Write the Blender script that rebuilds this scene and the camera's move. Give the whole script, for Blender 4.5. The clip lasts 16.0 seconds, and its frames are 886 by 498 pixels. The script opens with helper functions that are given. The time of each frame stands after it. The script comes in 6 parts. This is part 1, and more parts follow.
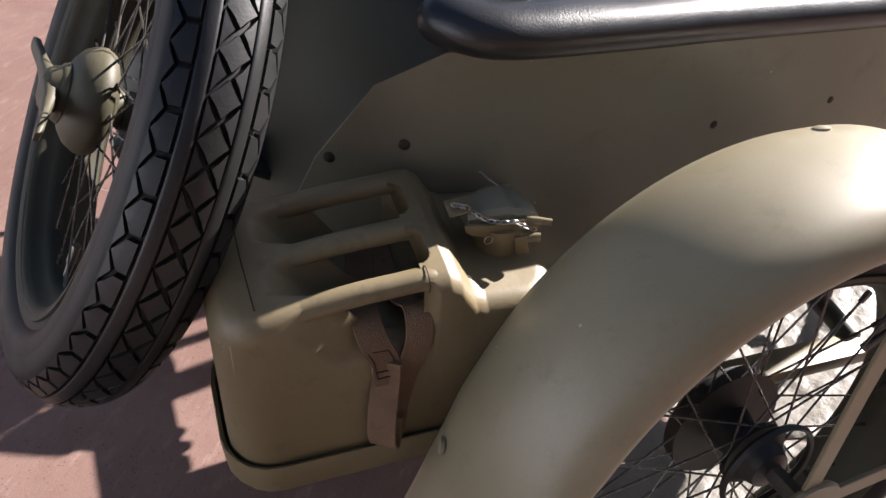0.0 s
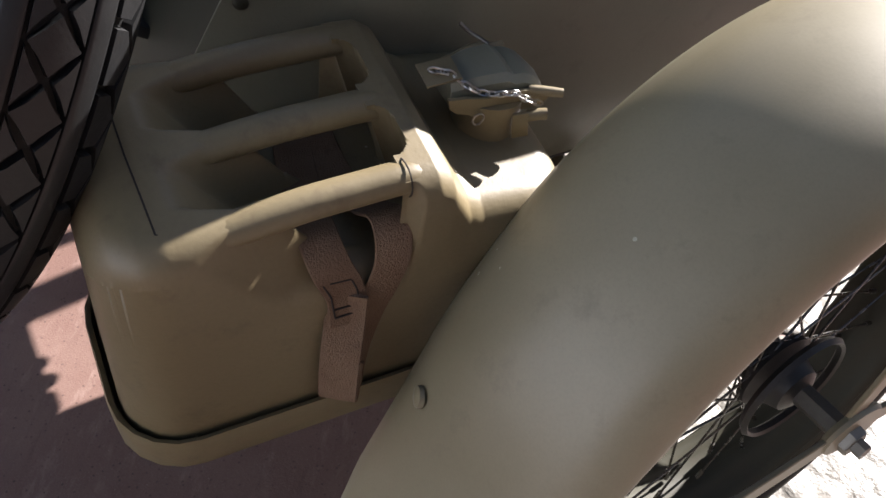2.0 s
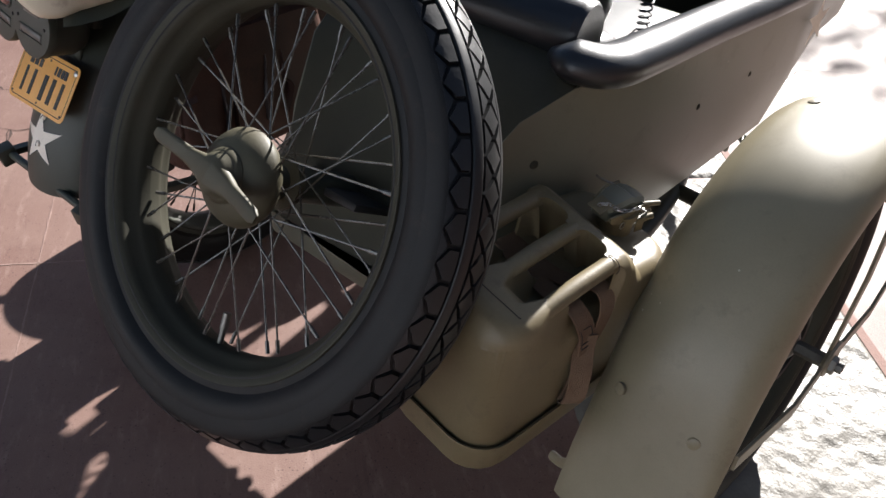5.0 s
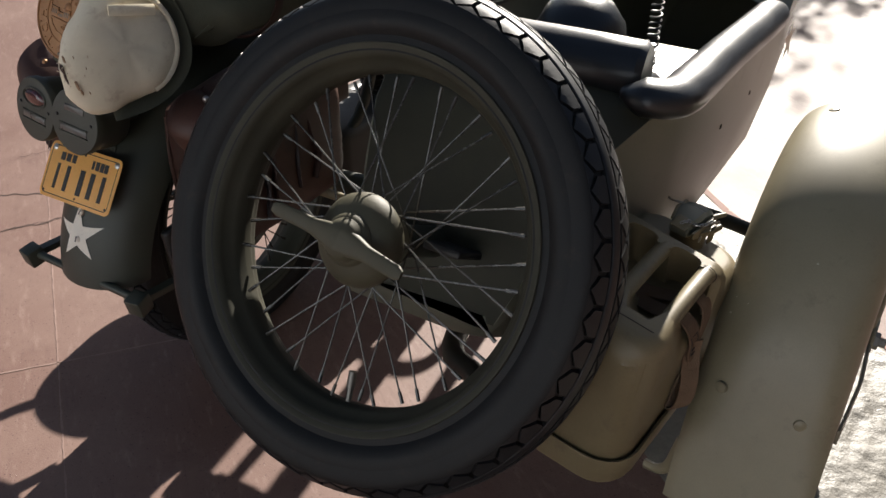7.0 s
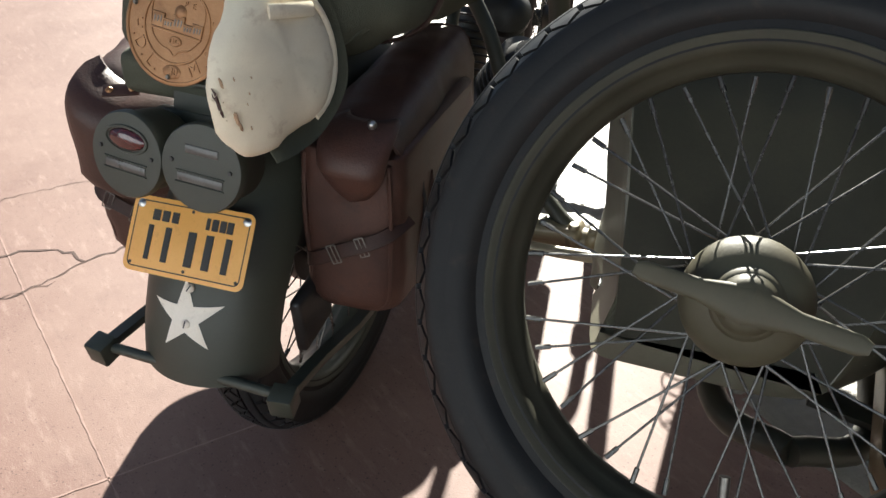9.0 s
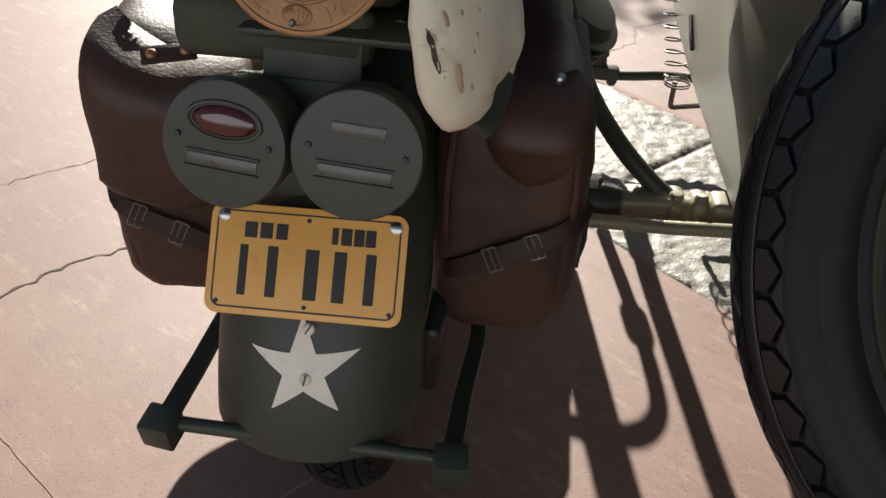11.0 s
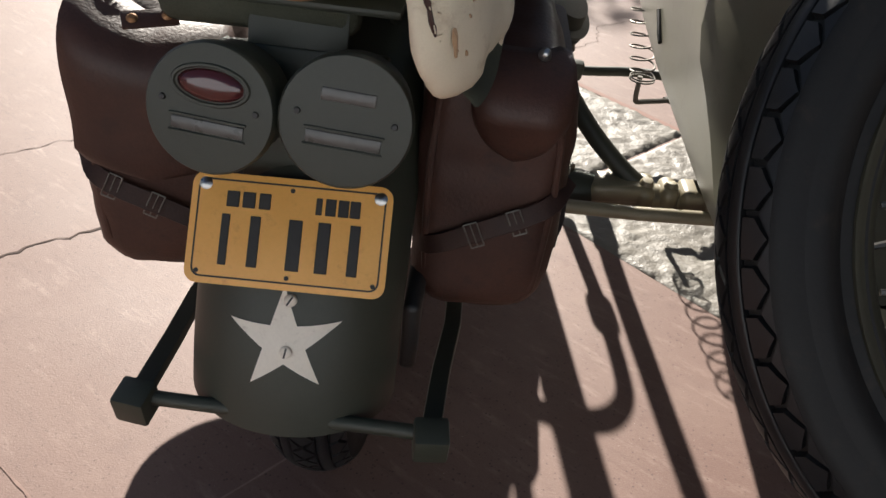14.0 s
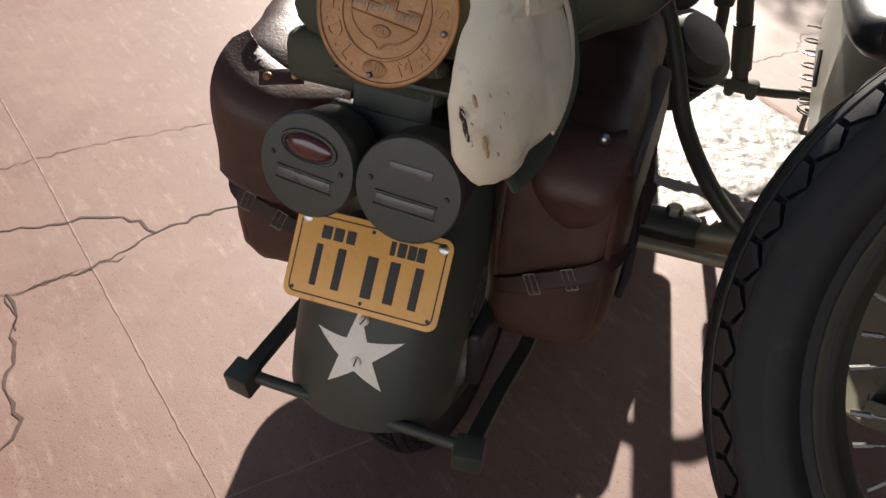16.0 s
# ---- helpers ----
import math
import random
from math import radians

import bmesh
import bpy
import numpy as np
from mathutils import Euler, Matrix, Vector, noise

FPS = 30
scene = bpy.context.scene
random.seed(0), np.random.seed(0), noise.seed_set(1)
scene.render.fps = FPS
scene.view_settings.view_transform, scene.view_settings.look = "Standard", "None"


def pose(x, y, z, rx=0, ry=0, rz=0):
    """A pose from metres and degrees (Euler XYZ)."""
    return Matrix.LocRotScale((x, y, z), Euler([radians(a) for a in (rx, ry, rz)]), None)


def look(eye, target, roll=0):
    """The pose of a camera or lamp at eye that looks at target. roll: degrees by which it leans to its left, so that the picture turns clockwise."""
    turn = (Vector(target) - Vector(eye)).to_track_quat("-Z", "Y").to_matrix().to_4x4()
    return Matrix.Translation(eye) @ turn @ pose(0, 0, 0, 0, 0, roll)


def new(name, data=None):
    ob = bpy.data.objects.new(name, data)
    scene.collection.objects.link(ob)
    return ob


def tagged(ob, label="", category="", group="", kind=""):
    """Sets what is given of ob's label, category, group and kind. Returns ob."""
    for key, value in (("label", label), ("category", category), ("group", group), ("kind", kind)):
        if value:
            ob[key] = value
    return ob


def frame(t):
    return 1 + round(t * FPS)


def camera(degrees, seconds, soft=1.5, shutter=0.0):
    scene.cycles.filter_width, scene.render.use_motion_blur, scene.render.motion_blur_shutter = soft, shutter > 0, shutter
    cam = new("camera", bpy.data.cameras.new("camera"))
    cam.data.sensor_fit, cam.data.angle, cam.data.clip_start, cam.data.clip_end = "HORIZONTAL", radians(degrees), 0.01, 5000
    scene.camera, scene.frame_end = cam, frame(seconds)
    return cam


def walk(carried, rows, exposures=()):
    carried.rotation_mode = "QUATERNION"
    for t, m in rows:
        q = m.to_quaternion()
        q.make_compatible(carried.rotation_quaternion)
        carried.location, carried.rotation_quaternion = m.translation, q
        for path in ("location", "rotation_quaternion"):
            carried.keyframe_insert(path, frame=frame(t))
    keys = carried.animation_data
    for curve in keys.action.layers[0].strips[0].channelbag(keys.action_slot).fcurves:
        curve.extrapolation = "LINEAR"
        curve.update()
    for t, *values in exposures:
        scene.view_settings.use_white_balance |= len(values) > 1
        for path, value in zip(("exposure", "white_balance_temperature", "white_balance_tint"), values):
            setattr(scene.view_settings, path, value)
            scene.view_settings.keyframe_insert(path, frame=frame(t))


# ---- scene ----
# The rear of an olive-drab military motorcycle with its sidecar, standing in low sun on red concrete.
# x to the machine's right, y ahead, z up; the rear mudguard ends near the origin.
cam = camera(54.7, 16.0)
PATH = [
    (0, (1.6711, -0.0418, 1.1187), (0.1843, 0.6302, -0.0379), 0.99),
    (0.5, (1.7041, -0.0914, 1.0828), (0.2985, 0.7340, -0.0762), 2.81),
    (1, (1.6436, -0.0803, 1.0485), (0.3361, 0.8075, -0.1771), 4.65),
    (1.5, (1.5315, -0.0756, 1.0114), (0.3201, 0.8325, -0.2955), 6.64),
    (2, (1.4542, -0.0318, 0.9838), (0.2854, 0.8447, -0.3822), 7.26),
    (2.5, (1.4174, -0.0266, 0.9710), (0.2896, 0.8492, -0.4294), 8.83),
    (3, (1.4120, -0.0796, 1.0225), (0.2997, 0.8351, -0.3653), 7.95),
    (3.5, (1.4331, -0.2257, 1.1080), (0.3879, 0.8333, -0.2284), 5.58),
    (4, (1.4488, -0.3778, 1.1816), (0.4741, 0.8006, -0.1073), 5.89),
    (4.2, (1.4639, -0.4275, 1.1965), (0.4734, 0.7706, -0.0618), 5.54),
    (6.3, (1.4231, -0.7327, 1.3104), (0.4494, 0.6352, 0.2237), -0.10),
    (6.5, (1.3912, -0.7638, 1.3084), (0.4692, 0.6451, 0.2290), 0.09),
    (7, (1.2830, -0.7844, 1.2810), (0.3969, 0.6429, 0.1958), 0.44),
    (7.5, (1.1084, -0.7314, 1.2630), (0.1931, 0.6576, 0.1525), 0.07),
    (8, (0.9628, -0.7077, 1.2307), (0.0282, 0.6585, 0.1081), -0.38),
    (8.5, (0.7972, -0.7261, 1.1774), (-0.0249, 0.7255, 0.0743), -0.68),
    (9, (0.6511, -0.7659, 1.1593), (0.0781, 0.8228, 0.0879), 1.39),
    (9.5, (0.5244, -0.7662, 1.1214), (0.0355, 0.8544, 0.0563), 2.73),
    (9.7, (0.4796, -0.7449, 1.1007), (-0.0018, 0.8628, 0.0128), 2.65),
    (11.8, (0.0819, -0.5553, 0.9161), (0.1233, 1.1191, -0.1770), 5.87),
    (12, (0.0745, -0.5400, 0.8828), (0.1260, 1.1394, -0.2022), 6.60),
    (12.5, (0.0667, -0.5240, 0.8204), (0.1114, 1.1794, -0.2266), 7.08),
    (13, (0.0808, -0.5354, 0.8192), (0.0917, 1.1975, -0.1792), 6.30),
    (13.5, (0.1127, -0.5830, 0.8729), (0.0953, 1.1525, -0.1210), 6.61),
    (14, (0.1595, -0.6295, 0.9792), (0.1125, 1.0471, -0.1102), 6.36),
    (14.5, (0.2203, -0.6749, 1.0758), (0.0991, 0.9211, -0.1234), 6.03),
    (15, (0.2973, -0.6734, 1.1161), (0.0286, 0.8892, -0.1030), 5.41),
    (15.5, (0.3364, -0.6710, 1.1345), (-0.0845, 0.8447, -0.1007), 5.21),
    (16, (0.3099, -0.6519, 1.1460), (-0.1860, 0.8623, -0.0628), 4.39),
]
# seconds, stops, kelvin, tint
EXPOSURES = [(0.0, 2.0, 6400, 16), (1.0, 1.95, 6350, 15), (1.5, 1.9, 6320, 14), (2.5, 2.5, 6320, 14), (3.5, 2.45, 6230, 12), (4.2, 2.15, 6200, 12), (6.3, 1.3, 6550, 9), (7.5, 1.55, 6700, 10), (8.0, 1.92, 6700, 10), (8.5, 2.1, 6600, 6), (9.0, 2.1, 6550, 5), (9.7, 1.75, 6650, 7), (11.8, 1.42, 6700, 6), (13.0, 1.43, 6700, 8), (14.5, 1.36, 6750, 10), (15.5, 1.53, 6820, 11), (16.0, 1.50, 6850, 11)]
walk(cam, [(t, look(eye, target, roll)) for t, eye, target, roll in PATH], EXPOSURES)

# ---- sky and sun ----
SUN_WAY = Vector((-0.40, 1.84, 1.0)).normalized()
world = bpy.data.worlds.new("daylight")
scene.world = world
world.use_nodes = True
sky = world.node_tree.nodes.new("ShaderNodeTexSky")
sky.sky_type = "NISHITA"
sky.sun_disc = False
sky.sun_elevation = math.asin(SUN_WAY.z)
sky.sun_rotation = math.atan2(SUN_WAY.x, SUN_WAY.y)
back = world.node_tree.nodes["Background"]
world.node_tree.links.new(sky.outputs["Color"], back.inputs["Color"])
back.inputs["Strength"].default_value = 0.029
sun_data = bpy.data.lights.new("sun", "SUN")
sun_data.energy = 5.0
sun_data.angle = radians(0.53)
sun_data.color = (1.0, 0.95, 0.88)
sun = new("sun", sun_data)
sun.matrix_world = look(SUN_WAY * 20, (0, 0, 0))


# ---- materials ----
def mix_rgb(nodes, links, a, b, factor):
    mixer = nodes.new("ShaderNodeMix")
    mixer.data_type = "RGBA"
    links.new(factor, mixer.inputs["Factor"])
    for socket, value in (("A", a), ("B", b)):
        target = [s for s in mixer.inputs if s.name == socket and s.type == "RGBA"][0]
        if isinstance(value, tuple):
            target.default_value = (*value, 1)
        else:
            links.new(value, target)
    return [s for s in mixer.outputs if s.type == "RGBA"][0]


def ramp(nodes, links, value, lo, hi):
    r = nodes.new("ShaderNodeMapRange")
    r.inputs["From Min"].default_value, r.inputs["From Max"].default_value = lo, hi
    links.new(value, r.inputs["Value"])
    return r.outputs["Result"]


def texture(nodes, links, kind, scale, coords, stretch=(1, 1, 1), turn=0.0, **kw):
    """A texture over coords, squeezed by stretch along axes turned by that many degrees about z."""
    m = nodes.new("ShaderNodeMapping")
    m.vector_type = "TEXTURE"
    m.inputs["Scale"].default_value = tuple(1 / k for k in stretch)
    m.inputs["Rotation"].default_value = (0, 0, radians(turn))
    links.new(coords, m.inputs["Vector"])
    t = nodes.new(kind)
    t.inputs["Scale"].default_value = scale
    for key, value in kw.items():
        t.inputs[key].default_value = value
    links.new(m.outputs["Vector"], t.inputs["Vector"])
    return t


def surface(name, base, second, rough=0.6, metal=0.0, coarse=9.0, fine=140.0, bump=0.15, rough_var=0.12, stretch=(1, 1, 1),
            stain=None, stain_amount=0.5, spec=0.5, depth=0.002, coat=0.0, coat_rough=0.28, island=0.0, fine_mix=0.35, specks=None, speck_scale=30.0):
    """A material of two colours mixed by coarse and fine noise, with relief, uneven gloss and optional stains."""
    m = bpy.data.materials.new(name)
    m.use_nodes = True
    nodes, links = m.node_tree.nodes, m.node_tree.links
    shader = nodes["Principled BSDF"]
    where = nodes.new("ShaderNodeTexCoord").outputs["Object"]
    big = texture(nodes, links, "ShaderNodeTexNoise", coarse, where, stretch, Detail=5.0, Roughness=0.6)
    small = texture(nodes, links, "ShaderNodeTexNoise", fine, where, stretch, Detail=3.0, Roughness=0.6)
    colour = mix_rgb(nodes, links, base, second, ramp(nodes, links, big.outputs["Fac"], 0.3, 0.72))
    dark = tuple(c * 0.72 for c in base)
    grain = nodes.new("ShaderNodeMath")
    grain.operation = "MULTIPLY"
    grain.inputs[1].default_value = fine_mix
    links.new(ramp(nodes, links, small.outputs["Fac"], 0.42, 0.75), grain.inputs[0])
    colour = mix_rgb(nodes, links, colour, dark, grain.outputs[0])
    if stain:
        blot = texture(nodes, links, "ShaderNodeTexNoise", coarse * 2.7, where, (1, 1, 1), Detail=8.0, Roughness=0.7)
        amount = nodes.new("ShaderNodeMath")
        amount.operation = "MULTIPLY"
        amount.inputs[1].default_value = stain_amount
        links.new(ramp(nodes, links, blot.outputs["Fac"], 0.56, 0.7), amount.inputs[0])
        colour = mix_rgb(nodes, links, colour, stain, amount.outputs[0])
    if specks:
        dots = texture(nodes, links, "ShaderNodeTexVoronoi", speck_scale, where)
        rare = texture(nodes, links, "ShaderNodeTexNoise", speck_scale * 0.3, where)
        where_rare = ramp(nodes, links, rare.outputs["Fac"], 0.58, 0.62)
        close = nodes.new("ShaderNodeMath")
        close.operation = "LESS_THAN"
        close.inputs[1].default_value = 0.05
        links.new(dots.outputs["Distance"], close.inputs[0])
        both = nodes.new("ShaderNodeMath")
        both.operation = "MULTIPLY"
        links.new(close.outputs[0], both.inputs[0])
        links.new(where_rare, both.inputs[1])
        colour = mix_rgb(nodes, links, colour, specks, both.outputs[0])
    if island:
        info = nodes.new("ShaderNodeObjectInfo")
        amount = nodes.new("ShaderNodeMath")
        amount.operation = "MULTIPLY"
        amount.inputs[1].default_value = island
        links.new(info.outputs["Random"], amount.inputs[0])
        colour = mix_rgb(nodes, links, colour, dark, amount.outputs[0])
    links.new(colour, shader.inputs["Base Color"])
    r = nodes.new("ShaderNodeMapRange")
    r.inputs["To Min"].default_value, r.inputs["To Max"].default_value = max(rough - rough_var, 0.03), min(rough + rough_var, 1)
    links.new(big.outputs["Fac"], r.inputs["Value"])
    links.new(r.outputs["Result"], shader.inputs["Roughness"])
    shader.inputs["Metallic"].default_value = metal
    shader.inputs["Specular IOR Level"].default_value = spec
    shader.inputs["Coat Weight"].default_value = coat
    shader.inputs["Coat Roughness"].default_value = coat_rough
    relief = nodes.new("ShaderNodeBump")
    relief.inputs["Strength"].default_value = bump
    relief.inputs["Distance"].default_value = depth
    links.new(small.outputs["Fac"], relief.inputs["Height"])
    links.new(relief.outputs["Normal"], shader.inputs["Normal"])
    return m


OLIVE = surface("olive_paint", (0.194, 0.164, 0.100), (0.238, 0.206, 0.134), rough=0.46, coat=0.18, coarse=7, fine=420, bump=0.03, stain=(0.115, 0.085, 0.05), stain_amount=0.4, fine_mix=0.18, specks=(0.42, 0.39, 0.30), speck_scale=32)
OLIVE_BODY = surface("grey_olive_paint", (0.142, 0.138, 0.098), (0.176, 0.170, 0.124), rough=0.48, coat=0.2, coarse=7, fine=420, bump=0.03, stain=(0.085, 0.075, 0.05), stain_amount=0.4, fine_mix=0.18, specks=(0.42, 0.40, 0.31), speck_scale=32)
OLIVE_DARK = surface("dark_olive_paint", (0.031, 0.035, 0.025), (0.043, 0.046, 0.032), rough=0.5, coarse=9, fine=220, bump=0.06, stain=(0.05, 0.045, 0.035), stain_amount=0.3, fine_mix=0.2)
OLIVE_CAN = surface("brownish_olive_paint", (0.150, 0.116, 0.060), (0.190, 0.152, 0.085), rough=0.5, coat=0.06, coarse=6, fine=240, bump=0.10, stain=(0.085, 0.06, 0.035), stain_amount=0.6, fine_mix=0.2, specks=(0.42, 0.38, 0.30), speck_scale=45)
# darker copy of the olive: shade on the tail deck is put into it
OLIVE_WORN_SHADED = surface("worn_shaded_olive_paint", (0.034, 0.033, 0.023), (0.050, 0.047, 0.032), spec=0.22, rough=0.62, coarse=12, fine=240, bump=0.08, stain=(0.05, 0.04, 0.03), stain_amount=0.5, fine_mix=0.2)
# hub and nut olive, darker than the can's
HUB_OLIVE = surface("hub_olive_paint", (0.058, 0.053, 0.032), (0.082, 0.073, 0.045), spec=0.35, rough=0.55, coarse=10, fine=240, bump=0.08, stain=(0.07, 0.055, 0.035), stain_amount=0.5, fine_mix=0.2)
SPOKE = surface("spoke_steel", (0.060, 0.055, 0.045), (0.034, 0.030, 0.026), rough=0.26, spec=0.7, metal=0.0, coarse=60, fine=300, bump=0.05)
RUBBER = surface("tyre_rubber", (0.0080, 0.0083, 0.0085), (0.0142, 0.0140, 0.0134), rough=0.60, spec=0.28, coarse=14, fine=320, bump=0.09, stain=(0.030, 0.024, 0.018), stain_amount=0.6)
BLOCK = surface("tread_rubber", (0.011, 0.0113, 0.0122), (0.018, 0.018, 0.0185), rough=0.43, spec=0.42, coarse=24, fine=320, bump=0.10, stain=(0.022, 0.019, 0.017), stain_amount=0.4, island=0.2)
BLACK_LEATHER = surface("black_leather", (0.010, 0.011, 0.013), (0.017, 0.018, 0.020), rough=0.34, coarse=12, fine=420, bump=0.18, spec=0.6)
LEATHER = surface("brown_leather", (0.036, 0.0165, 0.0125), (0.082, 0.034, 0.022), rough=0.50, spec=0.4, coarse=7, fine=260, bump=0.3, stain=(0.020, 0.0115, 0.0095), stain_amount=0.75)
DARK_LEATHER = surface("dark_leather", (0.028, 0.0145, 0.0115), (0.050, 0.0235, 0.017), rough=0.55, spec=0.25, coarse=30, fine=300, bump=0.3)
CANVAS = surface("cream_canvas", (0.70, 0.61, 0.45), (0.78, 0.70, 0.54), rough=0.9, coarse=10, fine=700, bump=0.18, fine_mix=0.15, stain=(0.36, 0.24, 0.14), stain_amount=0.45, spec=0.2)
OLIVE_CANVAS = surface("olive_canvas", (0.060, 0.062, 0.045), (0.085, 0.085, 0.060), rough=0.92, coarse=12, fine=500, bump=0.5, spec=0.2)
RUST = surface("rust_stain", (0.36, 0.21, 0.11), (0.56, 0.42, 0.28), rough=0.9, coarse=60, fine=400, bump=0.4, spec=0.2)
WEBBING = surface("brown_webbing", (0.150, 0.095, 0.060), (0.205, 0.138, 0.090), rough=0.9, coarse=20, fine=700, bump=0.9, spec=0.2, stain=(0.08, 0.05, 0.035))
THREAD = surface("dark_thread", (0.02, 0.015, 0.012), (0.03, 0.022, 0.018), rough=0.9)
STEEL = surface("bright_steel", (0.55, 0.54, 0.52), (0.42, 0.41, 0.40), rough=0.3, metal=1.0, coarse=40, fine=300, bump=0.05)
DULL_STEEL = surface("dull_steel", (0.20, 0.19, 0.17), (0.14, 0.13, 0.115), rough=0.45, metal=0.9, coarse=40, fine=300, bump=0.1)
BRASS = surface("aged_brass", (0.36, 0.185, 0.085), (0.27, 0.135, 0.060), rough=0.45, metal=0.55, coarse=30, fine=300, bump=0.3, stain=(0.18, 0.09, 0.045))
PLATE_YELLOW = surface("yellow_enamel", (0.82, 0.40, 0.095), (0.87, 0.46, 0.13), rough=0.45, coarse=18, fine=300, bump=0.05, stain=(0.45, 0.17, 0.05), stain_amount=0.4, fine_mix=0.15)
PLATE_BLACK = surface("black_enamel", (0.018, 0.016, 0.014), (0.03, 0.026, 0.022), rough=0.5)
STAR_PAINT = surface("white_paint", (0.76, 0.69, 0.58), (0.84, 0.77, 0.66), rough=0.6, coarse=25, fine=300, bump=0.05, stain=(0.42, 0.34, 0.26), stain_amount=0.4, fine_mix=0.15)
ENGINE_BLACK = surface("engine_black", (0.014, 0.014, 0.014), (0.026, 0.024, 0.022), rough=0.5, coarse=20, fine=200, bump=0.2)
SCORE = surface("score_line", (0.235, 0.150, 0.126), (0.300, 0.205, 0.175), rough=0.9, coarse=30)
CRACK = surface("crack_shadow", (0.045, 0.026, 0.021), (0.085, 0.048, 0.038), rough=0.95, coarse=40)
RED_JOINT = surface("red_joint_mortar", (0.19, 0.095, 0.075), (0.25, 0.14, 0.11), rough=0.8, coarse=20, fine=200, bump=0.4)
STONE = surface("grey_stone", (0.140, 0.127, 0.106), (0.215, 0.198, 0.167), rough=0.55, coarse=6, fine=85, bump=0.55, depth=0.0045, stain=(0.12, 0.108, 0.09), stain_amount=0.6, island=0.3, rough_var=0.2)


def red_concrete():
    """Red-dyed concrete: mottled, brushed, with pale scuffs, small pits and painted glint specks."""
    # the specks put small sun glints into the concrete's colour
    m = surface("red_concrete", (0.146, 0.080, 0.064), (0.190, 0.115, 0.094), rough=0.64, coarse=2.6, fine=300, bump=0.26, stain=(0.105, 0.053, 0.044), stain_amount=0.5, fine_mix=0.35, spec=0.42, specks=(0.62, 0.52, 0.46), speck_scale=120)
    nodes, links = m.node_tree.nodes, m.node_tree.links
    shader = nodes["Principled BSDF"]
    where = nodes.new("ShaderNodeTexCoord").outputs["Object"]
    before = shader.inputs["Base Color"].links[0].from_socket
    scuff = texture(nodes, links, "ShaderNodeTexNoise", 34.0, where, (0.3, 1.0, 1), -35, Detail=6.0, Roughness=0.75)
    colour = mix_rgb(nodes, links, before, (0.30, 0.21, 0.18), ramp(nodes, links, scuff.outputs["Fac"], 0.54, 0.84))
    pits = texture(nodes, links, "ShaderNodeTexVoronoi", 95.0, where)
    colour = mix_rgb(nodes, links, (0.07, 0.038, 0.031), colour, ramp(nodes, links, pits.outputs["Distance"], 0.06, 0.22))
    streak = texture(nodes, links, "ShaderNodeTexNoise", 60.0, where, (0.08, 1.0, 1), -35, Detail=4.0, Roughness=0.7)
    colour = mix_rgb(nodes, links, colour, (0.09, 0.048, 0.039), ramp(nodes, links, streak.outputs["Fac"], 0.56, 0.95))
    wide = texture(nodes, links, "ShaderNodeTexNoise", 1.6, where, (1, 1, 1), Detail=8.0, Roughness=0.72)
    colour = mix_rgb(nodes, links, colour, (0.222, 0.146, 0.120), ramp(nodes, links, wide.outputs["Fac"], 0.47, 0.82))
    grit = texture(nodes, links, "ShaderNodeTexNoise", 700.0, where, (1, 1, 1), Detail=2.0, Roughness=0.8)
    colour = mix_rgb(nodes, links, colour, (0.34, 0.25, 0.215), ramp(nodes, links, grit.outputs["Fac"], 0.60, 0.80))
    scratch = texture(nodes, links, "ShaderNodeTexNoise", 300.0, where, (0.06, 1.0, 1), -35, Detail=3.0, Roughness=0.6)
    colour = mix_rgb(nodes, links, colour, (0.29, 0.20, 0.17), ramp(nodes, links, scratch.outputs["Fac"], 0.68, 0.95))
    links.new(colour, shader.inputs["Base Color"])
    return m


CONCRETE = red_concrete()


def lens_red():
    m = bpy.data.materials.new("red_glass")
    m.use_nodes = True
    s = m.node_tree.nodes["Principled BSDF"]
    s.inputs["Base Color"].default_value = (0.065, 0.010, 0.011, 1)
    s.inputs["Roughness"].default_value = 0.12
    s.inputs["Coat Weight"].default_value = 0.6
    return m


LENS_RED = lens_red()
LENS_GREY = surface("smoked_lens", (0.060, 0.058, 0.053), (0.090, 0.086, 0.076), rough=0.3, coat=0.15, coarse=60)


# ---- builders ----
def smooth_mesh(bm, angle=40):
    bmesh.ops.recalc_face_normals(bm, faces=bm.faces)
    limit = radians(angle)
    for face in bm.faces:
        face.smooth = True
    for edge in bm.edges:
        if len(edge.link_faces) == 2 and edge.calc_face_angle(0) > limit:
            edge.smooth = False


def part(name, bm, material, parent=None, label="", angle=40):
    """Links a bmesh as one mesh object, under a thing or a part."""
    smooth_mesh(bm, angle)
    mesh = bpy.data.meshes.new(name)
    bm.to_mesh(mesh)
    bm.free()
    for m in material if isinstance(material, (list, tuple)) else [material]:
        mesh.materials.append(m)
    ob = new(name, mesh)
    ob.parent = parent
    if label:
        tagged(ob, label)
    return ob


def thing(name, label, category, group="", kind=""):
    return tagged(new(name), label, category, group, kind)


def add_loft(bm, rings, closed=True, caps=True):
    """Joins rings of equally many points with faces; caps the two ends."""
    rows = [[bm.verts.new(p) for p in ring] for ring in rings]
    n = len(rows[0])
    for a, b in zip(rows, rows[1:]):
        for i in range(n if closed else n - 1):
            j = (i + 1) % n
            bm.faces.new((a[i], a[j], b[j], b[i]))
    if caps and closed:
        bm.faces.new(rows[0])
        bm.faces.new(list(reversed(rows[-1])))
    return rows


